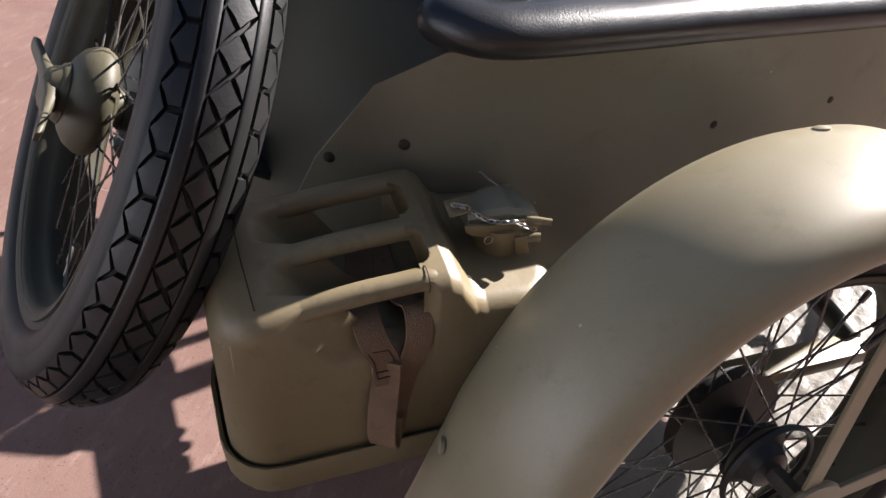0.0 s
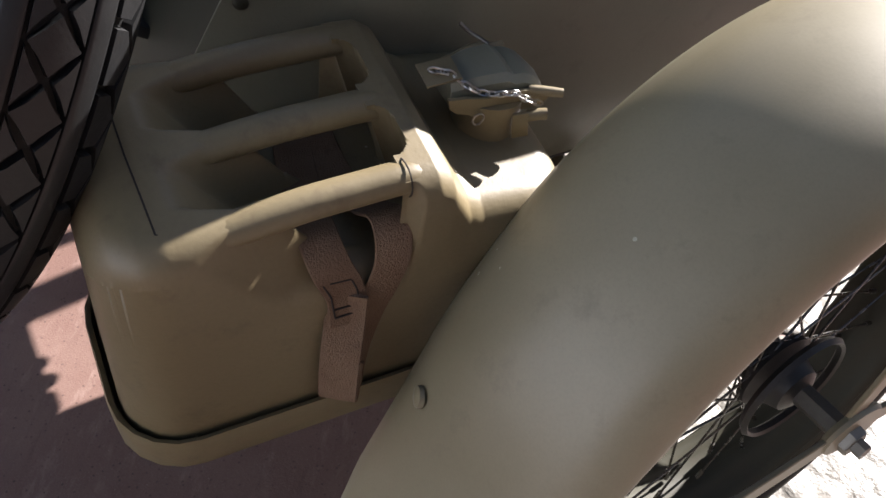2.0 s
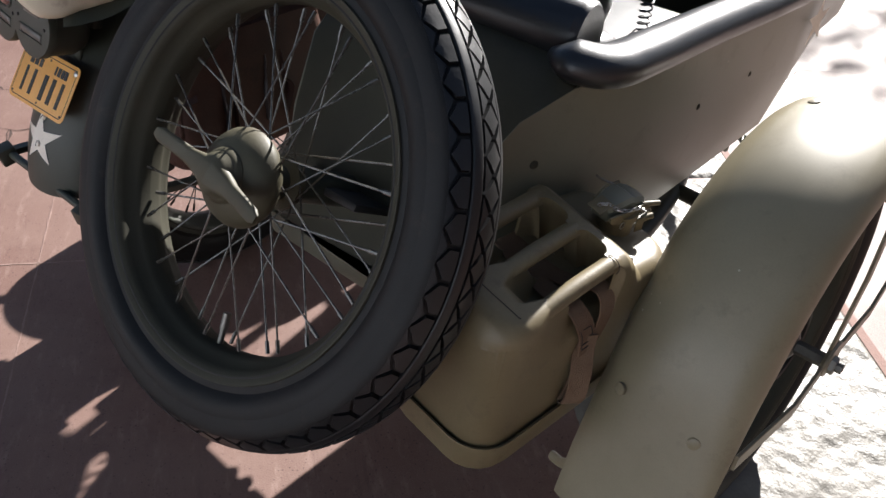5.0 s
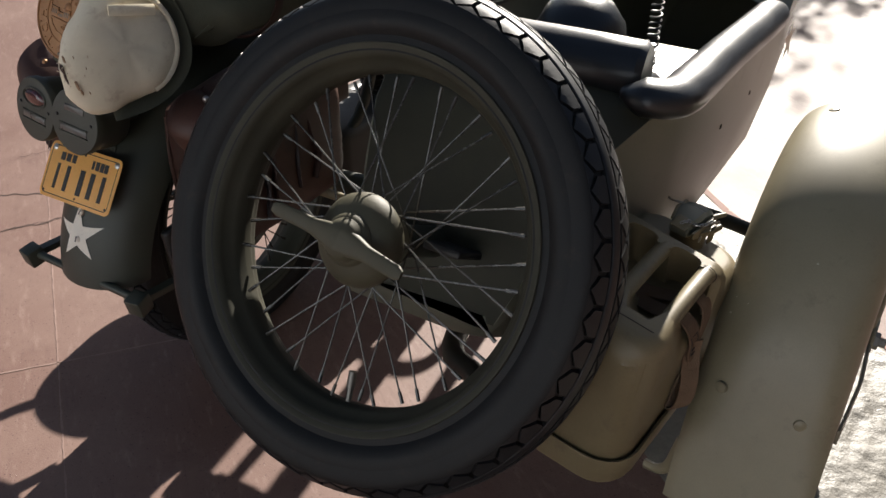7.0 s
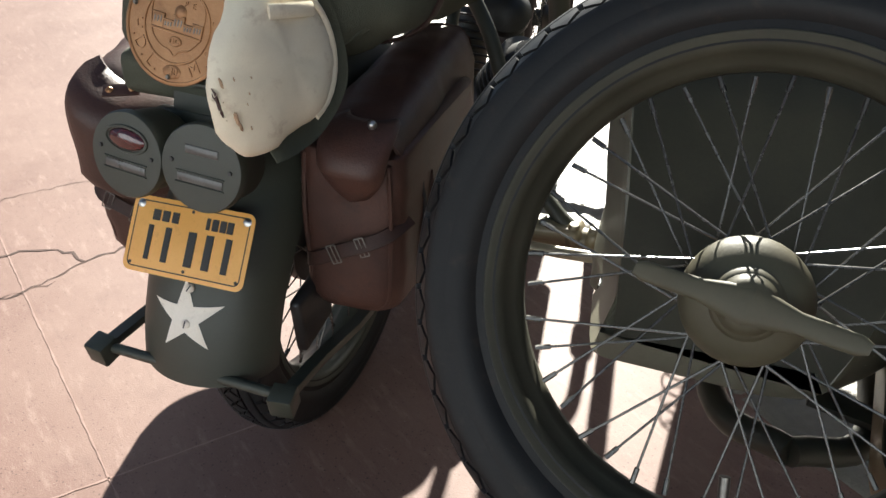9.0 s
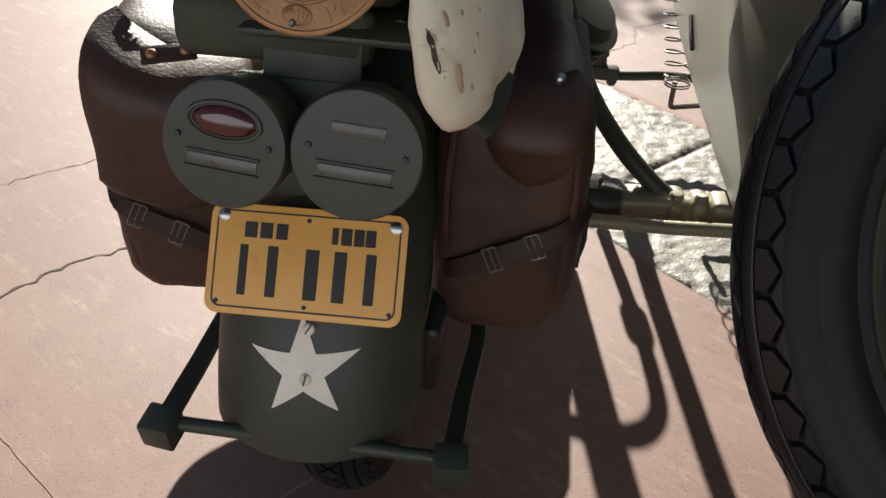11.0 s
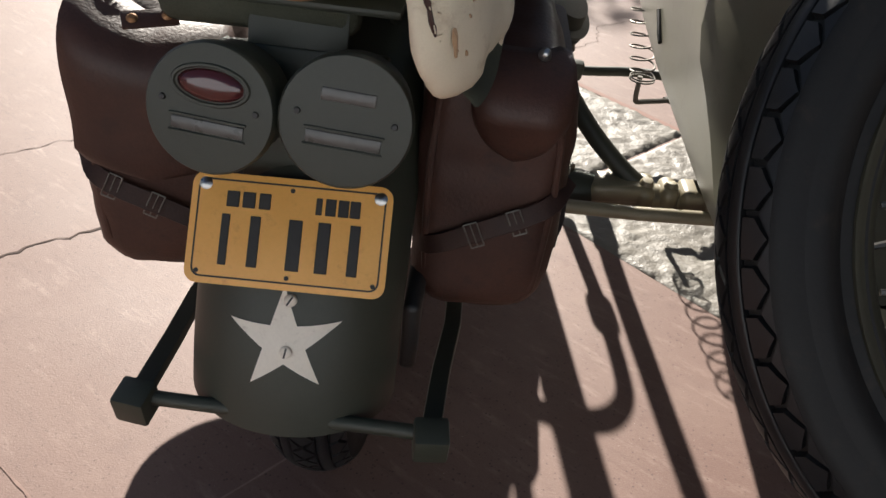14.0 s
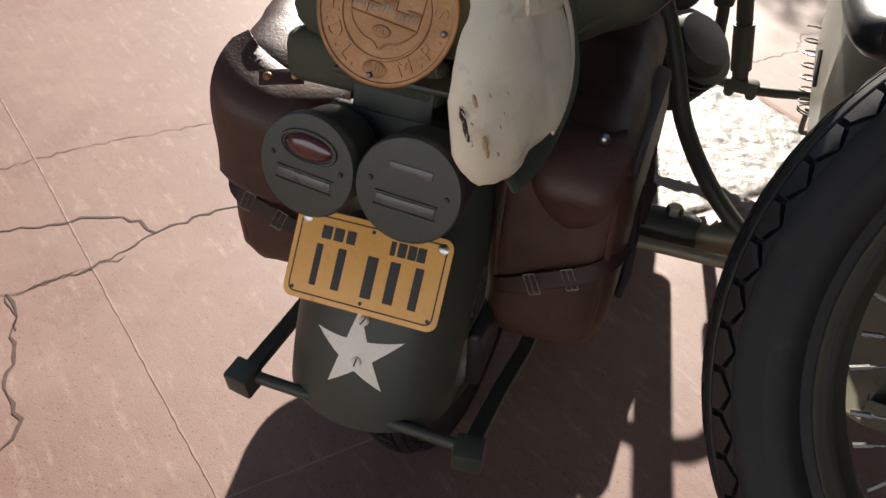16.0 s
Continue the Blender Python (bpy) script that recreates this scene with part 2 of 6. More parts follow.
def frames_along(points):
    """Tangent, side and up at each point of a path."""
    pts = [Vector(p) for p in points]
    up = Vector((0, 0, 1))
    out = []
    for i, p in enumerate(pts):
        t = (pts[min(i + 1, len(pts) - 1)] - pts[max(i - 1, 0)]).normalized()
        if abs(t.dot(up)) > 0.95:
            up = Vector((0, 1, 0)) if abs(t.y) < 0.9 else Vector((1, 0, 0))
        side = t.cross(up).normalized()
        up = side.cross(t).normalized()
        out.append((p, t, side, up))
    return out


def curve_points(points, steps=6):
    """A smooth line through the points (Catmull-Rom)."""
    p = [Vector(q) for q in points]
    p = [2 * p[0] - p[1], *p, 2 * p[-1] - p[-2]]
    out = []
    for i in range(1, len(p) - 2):
        for k in range(steps):
            t = k / steps
            a, b, c, d = p[i - 1:i + 3]
            out.append(0.5 * (2 * b + (c - a) * t + (2 * a - 5 * b + 4 * c - d) * t * t + (3 * b - a - 3 * c + d) * t ** 3))
    return out + [p[-2]]


def add_tube(bm, points, radius, sides=12, wide=1.0, taper=None):
    """A tube along the points; wide stretches it sideways, taper(u) scales it along its length."""
    rings = []
    fr = frames_along(points)
    for i, (p, t, side, up) in enumerate(fr):
        k = radius * (taper(i / (len(fr) - 1)) if taper else 1)
        rings.append([p + side * (k * wide * math.cos(a)) + up * (k * math.sin(a)) for a in (2 * math.pi * j / sides for j in range(sides))])
    add_loft(bm, rings)
    return bm


def tube(points, radius, sides=12, wide=1.0, taper=None):
    return add_tube(bmesh.new(), points, radius, sides, wide, taper)


def add_lathe(bm, profile, m=Matrix.Identity(4), sides=32, arc=2 * math.pi):
    """Turns a profile of (radius, height) round the local z axis."""
    full = arc > 6.28
    n = sides if full else sides + 1
    rows = []
    for r, h in profile:
        if r < 1e-6:
            rows.append([bm.verts.new(m @ Vector((0, 0, h)))])
        else:
            rows.append([bm.verts.new(m @ Vector((r * math.cos(arc * i / sides), r * math.sin(arc * i / sides), h))) for i in range(n)])
    for a, b in zip(rows, rows[1:]):
        for i in range(sides):
            j = (i + 1) % sides if full else i + 1
            va, vb, vc, vd = a[min(i, len(a) - 1)], a[min(j, len(a) - 1)], b[min(j, len(b) - 1)], b[min(i, len(b) - 1)]
            face = list(dict.fromkeys((va, vb, vc, vd)))
            if len(face) >= 3:
                bm.faces.new(face)
    return bm


def lathe(profile, m=Matrix.Identity(4), sides=32):
    return add_lathe(bmesh.new(), profile, m, sides)


def add_block(bm, size, m=Matrix.Identity(4), bevel=0.0, segments=2):
    """A box of that size about the origin of m, with rounded edges."""
    made = bmesh.ops.create_cube(bm, size=1.0)["verts"]
    for v in made:
        v.co = Vector((v.co.x * size[0], v.co.y * size[1], v.co.z * size[2]))
    if bevel:
        edges = list({e for v in made for e in v.link_edges})
        out = bmesh.ops.bevel(bm, geom=edges, offset=bevel, segments=segments, profile=0.5, affect="EDGES")
        made = list({v for v in out["verts"]} | {v for v in made if v.is_valid})
    for v in made:
        v.co = m @ v.co
    return bm


def block(size, m=Matrix.Identity(4), bevel=0.0, segments=2):
    return add_block(bmesh.new(), size, m, bevel, segments)


def skin(bm, outer, inner):
    """Joins two open sheets into one of some thickness."""
    o = add_loft(bm, outer, closed=False, caps=False)
    i = add_loft(bm, inner, closed=False, caps=False)
    for k in (0, -1):
        for a, b, c, d in zip(o, o[1:], i[1:], i):
            bm.faces.new((a[k], b[k], c[k], d[k]))
        for a, b, c, d in zip(o[k], o[k][1:], i[k][1:], i[k]):
            bm.faces.new((a, b, c, d))


def rounded_rect(half_x, half_y, radius, each=5):
    out = []
    for cx, cy, start in ((1, 1, 0), (-1, 1, 90), (-1, -1, 180), (1, -1, 270)):
        for k in range(each + 1):
            a = radians(start + 90 * k / each)
            out.append((cx * (half_x - radius) + radius * math.cos(a), cy * (half_y - radius) + radius * math.sin(a)))
    return out


def along(z_axis, origin, x_hint=(1, 0, 0)):
    """The pose whose z axis is z_axis."""
    z = Vector(z_axis).normalized()
    x = Vector(x_hint)
    x = (x - z * x.dot(z)).normalized()
    y = z.cross(x)
    return Matrix.Translation(origin) @ Matrix((x, y, z)).transposed().to_4x4()


def rough_up(bm, amount, scale, seed=0.0):
    bm.normal_update()
    for v in bm.verts:
        v.co += v.normal * (amount * noise.noise(v.co * scale + Vector((seed, seed * 0.7, -seed))))
    return bm


def star_points(radius, turn=90):
    return [(radius * (1 if k % 2 == 0 else 0.382) * math.cos(radians(turn + 36 * k)), radius * (1 if k % 2 == 0 else 0.382) * math.sin(radians(turn + 36 * k))) for k in range(10)]


# ---- ground ----
def ground_height(x, y):
    u = min(max((x - 0.80) / 0.36, 0), 1)
    return 0.040 * u * u * (3 - 2 * u)


def make_ground():
    bm = bmesh.new()
    xs = [-900, -200, -60, -20, -8, -5, -3] + [-2 + 0.125 * i for i in range(41)] + [4, 6, 9, 20, 60, 200, 900]
    ys = [-900, -200, -60, -20, -8, -4, -2] + [-1.5 + 0.15 * i for i in range(41)] + [6, 8, 12, 20, 60, 200, 900]
    grid = [[bm.verts.new((x, y, ground_height(x, y))) for x in xs] for y in ys]
    for a, b in zip(grid, grid[1:]):
        for i in range(len(xs) - 1):
            bm.faces.new((a[i], a[i + 1], b[i + 1], b[i]))
    return tagged(part("ground", bm, CONCRETE), "worn red-dyed concrete paving with cracks and scored joints", "ground", kind="structure")


ground = make_ground()


def ribbon(points, width, lift, jag=0.0, seed=1):
    """A thin uneven strip on the ground."""
    rng = random.Random(seed)
    pts = []
    for a, b in zip(points, points[1:]):
        a, b = Vector((*a, 0)), Vector((*b, 0))
        n = max(2, int((b - a).length / 0.018)) if jag else 2
        for i in range(n):
            side = (b - a).normalized().cross(Vector((0, 0, 1)))
            pts.append(a.lerp(b, i / n) + side * rng.uniform(-jag, jag))
    pts.append(Vector((*points[-1], 0)))
    bm = bmesh.new()
    rows = []
    for i, p in enumerate(pts):
        t = (pts[min(i + 1, len(pts) - 1)] - pts[max(i - 1, 0)]).normalized()
        side = t.cross(Vector((0, 0, 1))) * width * (rng.uniform(0.35, 1.3) if jag else 1) * 0.5
        z = ground_height(p.x, p.y) + lift
        rows.append((bm.verts.new((p.x - side.x, p.y - side.y, z)), bm.verts.new((p.x + side.x, p.y + side.y, z))))
    for a, b in zip(rows, rows[1:]):
        bm.faces.new((a[0], a[1], b[1], b[0]))
    return bm


for seed, line in enumerate((
        [(-1.26, 0.32), (-1.05, 0.43), (-0.945, 0.52), (-0.91, 0.56), (-0.81, 0.59), (-0.755, 0.567)],
        [(-0.59, -0.12), (-0.64, 0.03), (-0.71, 0.08), (-0.83, 0.23), (-0.885, 0.27), (-0.826, 0.365), (-0.797, 0.415), (-0.755, 0.567), (-0.672, 0.71), (-0.575, 0.79), (-0.40, 0.93)],
        [(-1.21, 0.345), (-0.944, 0.236), (-0.885, 0.27), (-0.76, 0.47)],
        [(-0.885, 0.27), (-0.80, 0.20)],
        [(0.30, 2.1), (0.415, 2.17), (0.53, 2.33), (0.55, 2.50), (0.70, 2.62)],
        [(-1.23, 0.62), (-1.14, 0.77), (-0.92, 1.03), (-0.7, 1.25)])):
    tagged(part("crack", ribbon(line, 0.0062 if seed < 2 else 0.0026, 0.0012, 0.008, seed + 3), CRACK, ground), kind="structure")
for line in ([(-1.90, 1.19), (-1.134, 0.655), (-0.73, 0.365), (-0.252, 0.027), (0.35, -0.40)], [(-0.438, -0.209), (-0.247, 0.024), (0.0, 0.33)]):
    tagged(part("score_joint", ribbon(line, 0.0042, 0.001, 0.0008), SCORE, ground), kind="structure")


def stone_band():
    """A diagonal band of rough grey flagstones set in the concrete, edged with a red joint."""
    band = thing("stone_band", "band of rough grey split-stone flags across the paving", "pavement", kind="structure")
    start, way, across = Vector((0.51, 0.912)), Vector((0.72, -0.69)).normalized(), Vector((0.66, 0.75)).normalized()
    rng = random.Random(5)
    pos = -3.0
    while pos < 3.2:
        length = rng.uniform(0.42, 0.75)
        bm = bmesh.new()
        near = -1.9 < pos < 1.6
        nu, nv = (64, 72) if near else (14, 12)
        rows = []
        for j in range(nv + 1):
            row = []
            for i in range(nu + 1):
                p = start + way * (pos + 0.004 + (length - 0.008) * i / nu) + across * (0.66 * j / nv)
                edge = i in (0, nu) or j in (0, nv)
                rough = 0.005 * noise.noise(Vector((p.x * 9, p.y * 9, pos))) + 0.005 * abs(noise.noise(Vector((p.x * 24, p.y * 22, 2)))) + 0.005 * noise.noise(Vector((p.x * 50, p.y * 55, 5))) + 0.002 * noise.noise(Vector((p.x * 140, p.y * 150, 7)))
                row.append(bm.verts.new((p.x, p.y, ground_height(p.x, p.y) + (0.0005 if edge else max(0.006 + rough, 0.001)))))
            rows.append(row)
        for a, b in zip(rows, rows[1:]):
            for i in range(nu):
                bm.faces.new((a[i], a[i + 1], b[i + 1], b[i]))
        part("flagstone", bm, STONE, band, "", 180)
        pos += length
    first, last = start - way * 3 + across * 0.672, start + way * 3.2 + across * 0.672
    line = [tuple(first.lerp(last, k / 24)) for k in range(25)]
    part("red_joint", ribbon(line, 0.022, 0.002, 0.0), RED_JOINT, band)


stone_band()


# unseen plain wall behind the viewer, added and tinted blue to fill rear faces
STUCCO = surface("blue_grey_stucco", (0.40, 0.455, 0.53), (0.46, 0.515, 0.58), rough=0.9, coarse=3, fine=60, bump=0.4)
fill_wall_south = tagged(part("fill_wall_south", block((19.5, 0.25, 4.4), pose(-2.2, -9.0, 2.15)), STUCCO), "plain blue-grey wall added out of view to shape the light", "wall", kind="structure")

# unseen walls: the dark east one dims right sides, the others cut low sky
DARK_BRICK = surface("dark_brick", (0.075, 0.055, 0.045), (0.11, 0.08, 0.062), rough=0.9, coarse=4, fine=40, bump=0.5)
for name, size, at in (("added_wall_north", (19.5, 0.25, 5.0), (-2.2, 14.0, 2.45)), ("added_wall_west", (0.25, 23.0, 4.4), (-12.1, 2.5, 2.15)), ("dim_wall_east", (0.25, 23.0, 5.0), (7.6, 2.5, 2.45))):
    tagged(part(name, block(size, pose(*at)), DARK_BRICK if name == "dim_wall_east" else STUCCO), "plain dark wall added out of view to dim right-hand sides" if name == "dim_wall_east" else "plain blue-grey wall added out of view to shape the light", "wall", kind="structure")

def flat_bar(points, width, thick, normal):
    """A flat steel strap along the points; normal is its broad side's way."""
    bm = bmesh.new()
    n = Vector(normal).normalized()
    rings = []
    pts = [Vector(p) for p in points]
    for i, p in enumerate(pts):
        t = (pts[min(i + 1, len(pts) - 1)] - pts[max(i - 1, 0)]).normalized()
        s = t.cross(n).normalized()
        rings.append([p + s * (width / 2 * u) + n * (thick / 2 * v) for u, v in ((-1, -0.6), (-0.9, -1), (0.9, -1), (1, -0.6), (1, 0.6), (0.9, 1), (-0.9, 1), (-1, 0.6))])
    add_loft(bm, rings)
    return bm


# ---- wheels ----
TYRE_R = 0.338


def tyre_profile(r_out, half_width, bead):
    """Section of the carcass: (radius, height across) from bead to bead."""
    out = []
    for k in range(29):
        a = radians(-126 + 252 * k / 28)
        r = r_out - 0.056 + 0.052 * math.cos(a) * (1.0 if math.cos(a) > 0 else 0.62)
        out.append((r, half_width * math.sin(a)))
    return [(bead, out[0][1]), *out, (bead, out[-1][1])]


def on_tyre(r_out, half_width, along_way, degrees_across, lift):
    """A place on the tyre: metres along the tread, degrees round its section from the crown, metres proud."""
    a = radians(degrees_across)
    radius = r_out - 0.056 + (0.052 + lift) * math.cos(a)
    turn = along_way / r_out
    return Vector((radius * math.cos(turn), radius * math.sin(turn), (half_width + lift) * math.sin(a)))


def tread_block(rows, r_out, half_width, proud=0.005):
    """One raised rubber block near angle 0; rows of (degrees across, half length in metres, share of the height)."""
    bm = bmesh.new()
    tops, lows = [], []
    for degrees_across, half, share in rows:
        inner = max(half - 0.0013, 0.0003)
        tops.append([bm.verts.new(on_tyre(r_out, half_width, u * inner, degrees_across, proud * share)) for u in (-1, 0, 1)])
        lows.append([bm.verts.new(on_tyre(r_out, half_width, u * half, degrees_across, -0.001)) for u in (-1, 0, 1)])
    for p, q in zip(tops, tops[1:]):
        for i in range(2):
            bm.faces.new((p[i], p[i + 1], q[i + 1], q[i]))
    ring = tops[0] + [r[2] for r in tops[1:-1]] + tops[-1][::-1] + [r[0] for r in tops[-2:0:-1]]
    foot = lows[0] + [r[2] for r in lows[1:-1]] + lows[-1][::-1] + [r[0] for r in lows[-2:0:-1]]
    for i in range(len(ring)):
        j = (i + 1) % len(ring)
        bm.faces.new((foot[i], foot[j], ring[j], ring[i]))
    return bm


def spoke_ends(i, n, hub_r, hub_h, rim_r):
    side = 1 if i % 2 == 0 else -1
    cross = 1 if (i // 2) % 2 == 0 else -1
    a = 2 * math.pi * i / n
    b = a - cross * radians(62)
    return (hub_r * math.cos(b), hub_r * math.sin(b), side * hub_h), (rim_r * math.cos(a), rim_r * math.sin(a), side * 0.008)


def make_wheel(name, label, m, parent=None, pieces=False, wing_nut=False, hub_label="", paint=None):
    """A laced wheel about the local z axis, which points to its outer side."""
    paint = paint or OLIVE
    if parent is None:
        wheel = thing(name, label, "wheel")
        wheel.matrix_world = m
    else:
        wheel = None
    rim_half = [(0.2235, 0.013), (0.2275, 0.020), (0.2335, 0.026), (0.2355, 0.034), (0.2385, 0.041), (0.2435, 0.0445), (0.2480, 0.0455), (0.2510, 0.0480), (0.2535, 0.0480), (0.2545, 0.0455), (0.2525, 0.0430), (0.2465, 0.0405), (0.2425, 0.034), (0.2400, 0.026), (0.233, 0.017)]
    rim_profile = [(0.2225, 0.0), *rim_half, (0.228, 0.0)] + [(r, -h) for r, h in reversed(rim_half)] + [(0.2225, 0.0)]
    rim = part("rim" if parent is None else name, lathe(rim_profile, sides=96), OLIVE_WORN_SHADED if paint is OLIVE else paint, wheel or parent, "" if parent is None else label)
    if parent is not None:
        rim.matrix_local = m
    base = wheel or rim
    half = 0.0555
    tyre = part("tyre", lathe(tyre_profile(TYRE_R, half, 0.243), sides=120), RUBBER, base, "black rubber tyre with a diamond tread")
    if pieces:
        count = 54
        pitch = 2 * math.pi * TYRE_R / count
        g = 0.0021
        # lozenges down the crown with half lozenges beside them, a smooth rib, then interlocking shoulder blocks
        lozenge = [(-12.6, 0.0009, 1), (-6.3, pitch * 0.25 - g * 0.6, 1), (0.0, pitch * 0.5 - g, 1), (6.3, pitch * 0.25 - g * 0.6, 1), (12.6, 0.0009, 1)]
        half_lozenge = [(4.0, 0.0009, 1), (8.8, pitch * 0.215, 1), (13.6, pitch * 0.445, 1)]
        inner = [(31.2, pitch * 0.5 - g, 1), (41.0, pitch * 0.5 - g, 1), (46.0, pitch * 0.25 - g * 0.4, 1), (51.0, 0.0009, 1)]
        outer = [(44.6, 0.0009, 1), (48.6, pitch * 0.25 - g * 0.3, 1), (53.0, pitch * 0.5 - 0.0009, 1)]
        joined = bmesh.new()
        for key, rows, high, shift, sides in (("lozenge", lozenge, 0.0066, 0.0, (1,)), ("half", half_lozenge, 0.0066, 0.5, (1, -1)), ("inner", inner, 0.0064, 0.0, (1, -1)), ("outer", outer, 0.0060, 0.5, (1, -1))):
            for sign in sides:
                flat = [(d * sign, half_length, share) for d, half_length, share in rows]
                if pieces == "joined" or (sign < 0 and key != "half"):
                    for i in range(count):
                        one = tread_block(flat, TYRE_R, half, high)
                        turn = Matrix.Rotation(2 * math.pi * (i + shift) / count, 4, "Z")
                        place = {v: joined.verts.new(turn @ v.co) for v in one.verts}
                        for face in one.faces:
                            joined.faces.new([place[v] for v in face.verts])
                        one.free()
                    continue
                first = part("tread_block", tread_block(flat, TYRE_R, half, high), BLOCK, tyre, angle=28)
                for i in range(count):
                    ob = first if i == 0 else new("tread_block", first.data)
                    ob.parent = tyre
                    ob.matrix_local = Matrix.Rotation(2 * math.pi * (i + shift) / count, 4, "Z")
        tagged(part("tread", joined, BLOCK, tyre, angle=28), kind="stuff")
        for sign in (1, -1):
            prof = []
            for d, lift in ((15.4, -0.001), (15.7, 0.0056), (16.5, 0.0064), (18.5, 0.0067), (22.0, 0.0067), (25.5, 0.0066), (27.4, 0.0063), (28.3, 0.0054), (28.6, -0.001)):
                p = on_tyre(TYRE_R, half, 0.0, d * sign, lift)
                prof.append((p.x, p.z))
            part("tread_rib", lathe(prof, sides=120), BLOCK, tyre)
            prof = []
            for d, lift in ((52.0, -0.001), (52.4, 0.0056), (56.0, 0.0059), (61.0, 0.0050), (67.0, 0.0030), (73.0, 0.0012), (80.0, -0.0005)):
                p = on_tyre(TYRE_R, half, 0.0, d * sign, lift)
                prof.append((p.x, p.z))
            part("shoulder", lathe(prof, sides=120), RUBBER, tyre)
    hub = part("hub", lathe([(0.0, -0.048), (0.030, -0.048), (0.036, -0.036), (0.036, -0.030), (0.020, -0.024), (0.020, 0.0), (0.024, 0.010), (0.040, 0.014), (0.058, 0.022), (0.063, 0.032), (0.062, 0.040), (0.055, 0.052),
                             (0.044, 0.060), (0.035, 0.064), (0.033, 0.070), (0.028, 0.074), (0.0, 0.076)] if wing_nut else
                            [(0.0, -0.062), (0.022, -0.062), (0.026, -0.045), (0.068, -0.044), (0.074, -0.038), (0.074, -0.020), (0.030, -0.016), (0.026, 0.0), (0.026, 0.018), (0.042, 0.022), (0.042, 0.030), (0.030, 0.038), (0.024, 0.055), (0.014, 0.060), (0.0, 0.060)],
                            sides=40), HUB_OLIVE if wing_nut else ENGINE_BLACK, base, hub_label)
    for i in range(40):
        a, b = spoke_ends(i, 40, 0.040, 0.026, 0.219)
        a, b = Vector(a), Vector(b)
        bm = tube([a, b], 0.0014, 6)
        add_tube(bm, [a.lerp(b, 0.92), b], 0.0028, 6)
        part("spoke", bm, SPOKE, base)
    stem = bmesh.new()
    add_tube(stem, [(0.0, -0.222, 0.0), (0.0, -0.180, 0.0)], 0.0042, 10)
    add_tube(stem, [(0.0, -0.203, 0.0), (0.0, -0.180, 0.0)], 0.0058, 10)
    valve = part("valve_stem", stem, DULL_STEEL, base)
    valve.matrix_local = Matrix.Rotation(radians(6), 4, "Z")
    return base, hub


WHEEL_N = Vector((0.0, -math.cos(0.50), math.sin(0.50)))
WHEEL_AT = Vector((0.6975, -0.0040, 0.6660)) + WHEEL_N * 0.0105
spare_pose = along(WHEEL_N, WHEEL_AT, (1, 0, 0))
spare, spare_hub = make_wheel("spare_wheel", "olive wire-spoked spare wheel with black diamond-tread tyre on the sidecar tail", spare_pose, pieces=True, wing_nut=True)


def wing_nut():
    """Two-eared knock-off nut on the hub."""
    bm = bmesh.new()
    add_lathe(bm, [(0.034, 0.062), (0.035, 0.066), (0.030, 0.070), (0.026, 0.082), (0.021, 0.087), (0.014, 0.089), (0.0, 0.090)], sides=32)
    for sign in (1, -1):
        rings = []
        for k in range(13):
            u = k / 12
            r = 0.104 * u
            wide = 0.021 - 0.0245 * u if u < 0.42 else 0.0107 - 0.0020 * (u - 0.42)
            wide *= 0.6 if k == 12 else 1
            thick = (0.011 - 0.0065 * min(u * 1.8, 1)) * (0.6 if k == 12 else 1)
            z = 0.080 + 0.018 * max(u - 0.25, 0)
            rings.append([Vector((sign * r, sign * 0.010 * u + wide * (abs(math.cos(a)) ** 0.6) * (1 if math.cos(a) > 0 else -1), z + thick * (abs(math.sin(a)) ** 0.6) * (1 if math.sin(a) > 0 else -1))) for a in (2 * math.pi * j / 16 for j in range(16))])
        add_loft(bm, rings)
    return part("knock_off_nut", bm, HUB_OLIVE, spare, "two-eared olive knock-off hub nut")


nut = wing_nut()
nut.matrix_local = Matrix.Rotation(radians(-13), 4, "Z")


# ---- sidecar ----
sidecar = thing("sidecar", "olive-drab sheet-metal sidecar with black padded cockpit rim", "sidecar")

# station: y, left, right, floor height, rim height
STATIONS = [(0.105, 0.600, 0.800, 0.462, 0.500), (0.125, 0.585, 0.826, 0.450, 0.565), (0.165, 0.568, 0.858, 0.440, 0.665), (0.220, 0.554, 0.898, 0.430, 0.755), (0.285, 0.540, 0.930, 0.420, 0.792),
            (0.400, 0.512, 0.948, 0.404, 0.785), (0.500, 0.494, 0.953, 0.400, 0.778), (0.600, 0.490, 0.956, 0.400, 0.772), (0.850, 0.488, 0.956, 0.400, 0.754), (1.000, 0.488, 0.955, 0.400, 0.748), (1.150, 0.490, 0.940, 0.402, 0.800), (1.290, 0.492, 0.915, 0.404, 0.840),
            (1.420, 0.498, 0.905, 0.406, 0.852), (1.520, 0.508, 0.895, 0.412, 0.850), (1.570, 0.526, 0.870, 0.470, 0.845), (1.720, 0.570, 0.815, 0.600, 0.820), (1.860, 0.620, 0.765, 0.710, 0.780)]


CREASE_Y = ((0.40, 0.325), (0.42, 0.360), (0.504, 0.522), (0.59, 0.600), (0.80, 0.610))
FLARE = ((0.105, 0.548), (0.125, 0.537), (0.165, 0.528), (0.220, 0.519), (0.285, 0.509))
CREASE_X = ((0.40, 0.486), (0.504, 0.483), (0.59, 0.456), (0.80, 0.462))


def stop_at(stops, v):
    for (a, p), (b, q) in zip(stops, stops[1:]):
        if v <= b:
            return p + (q - p) * max(v - a, 0) / (b - a)
    return stops[-1][1]


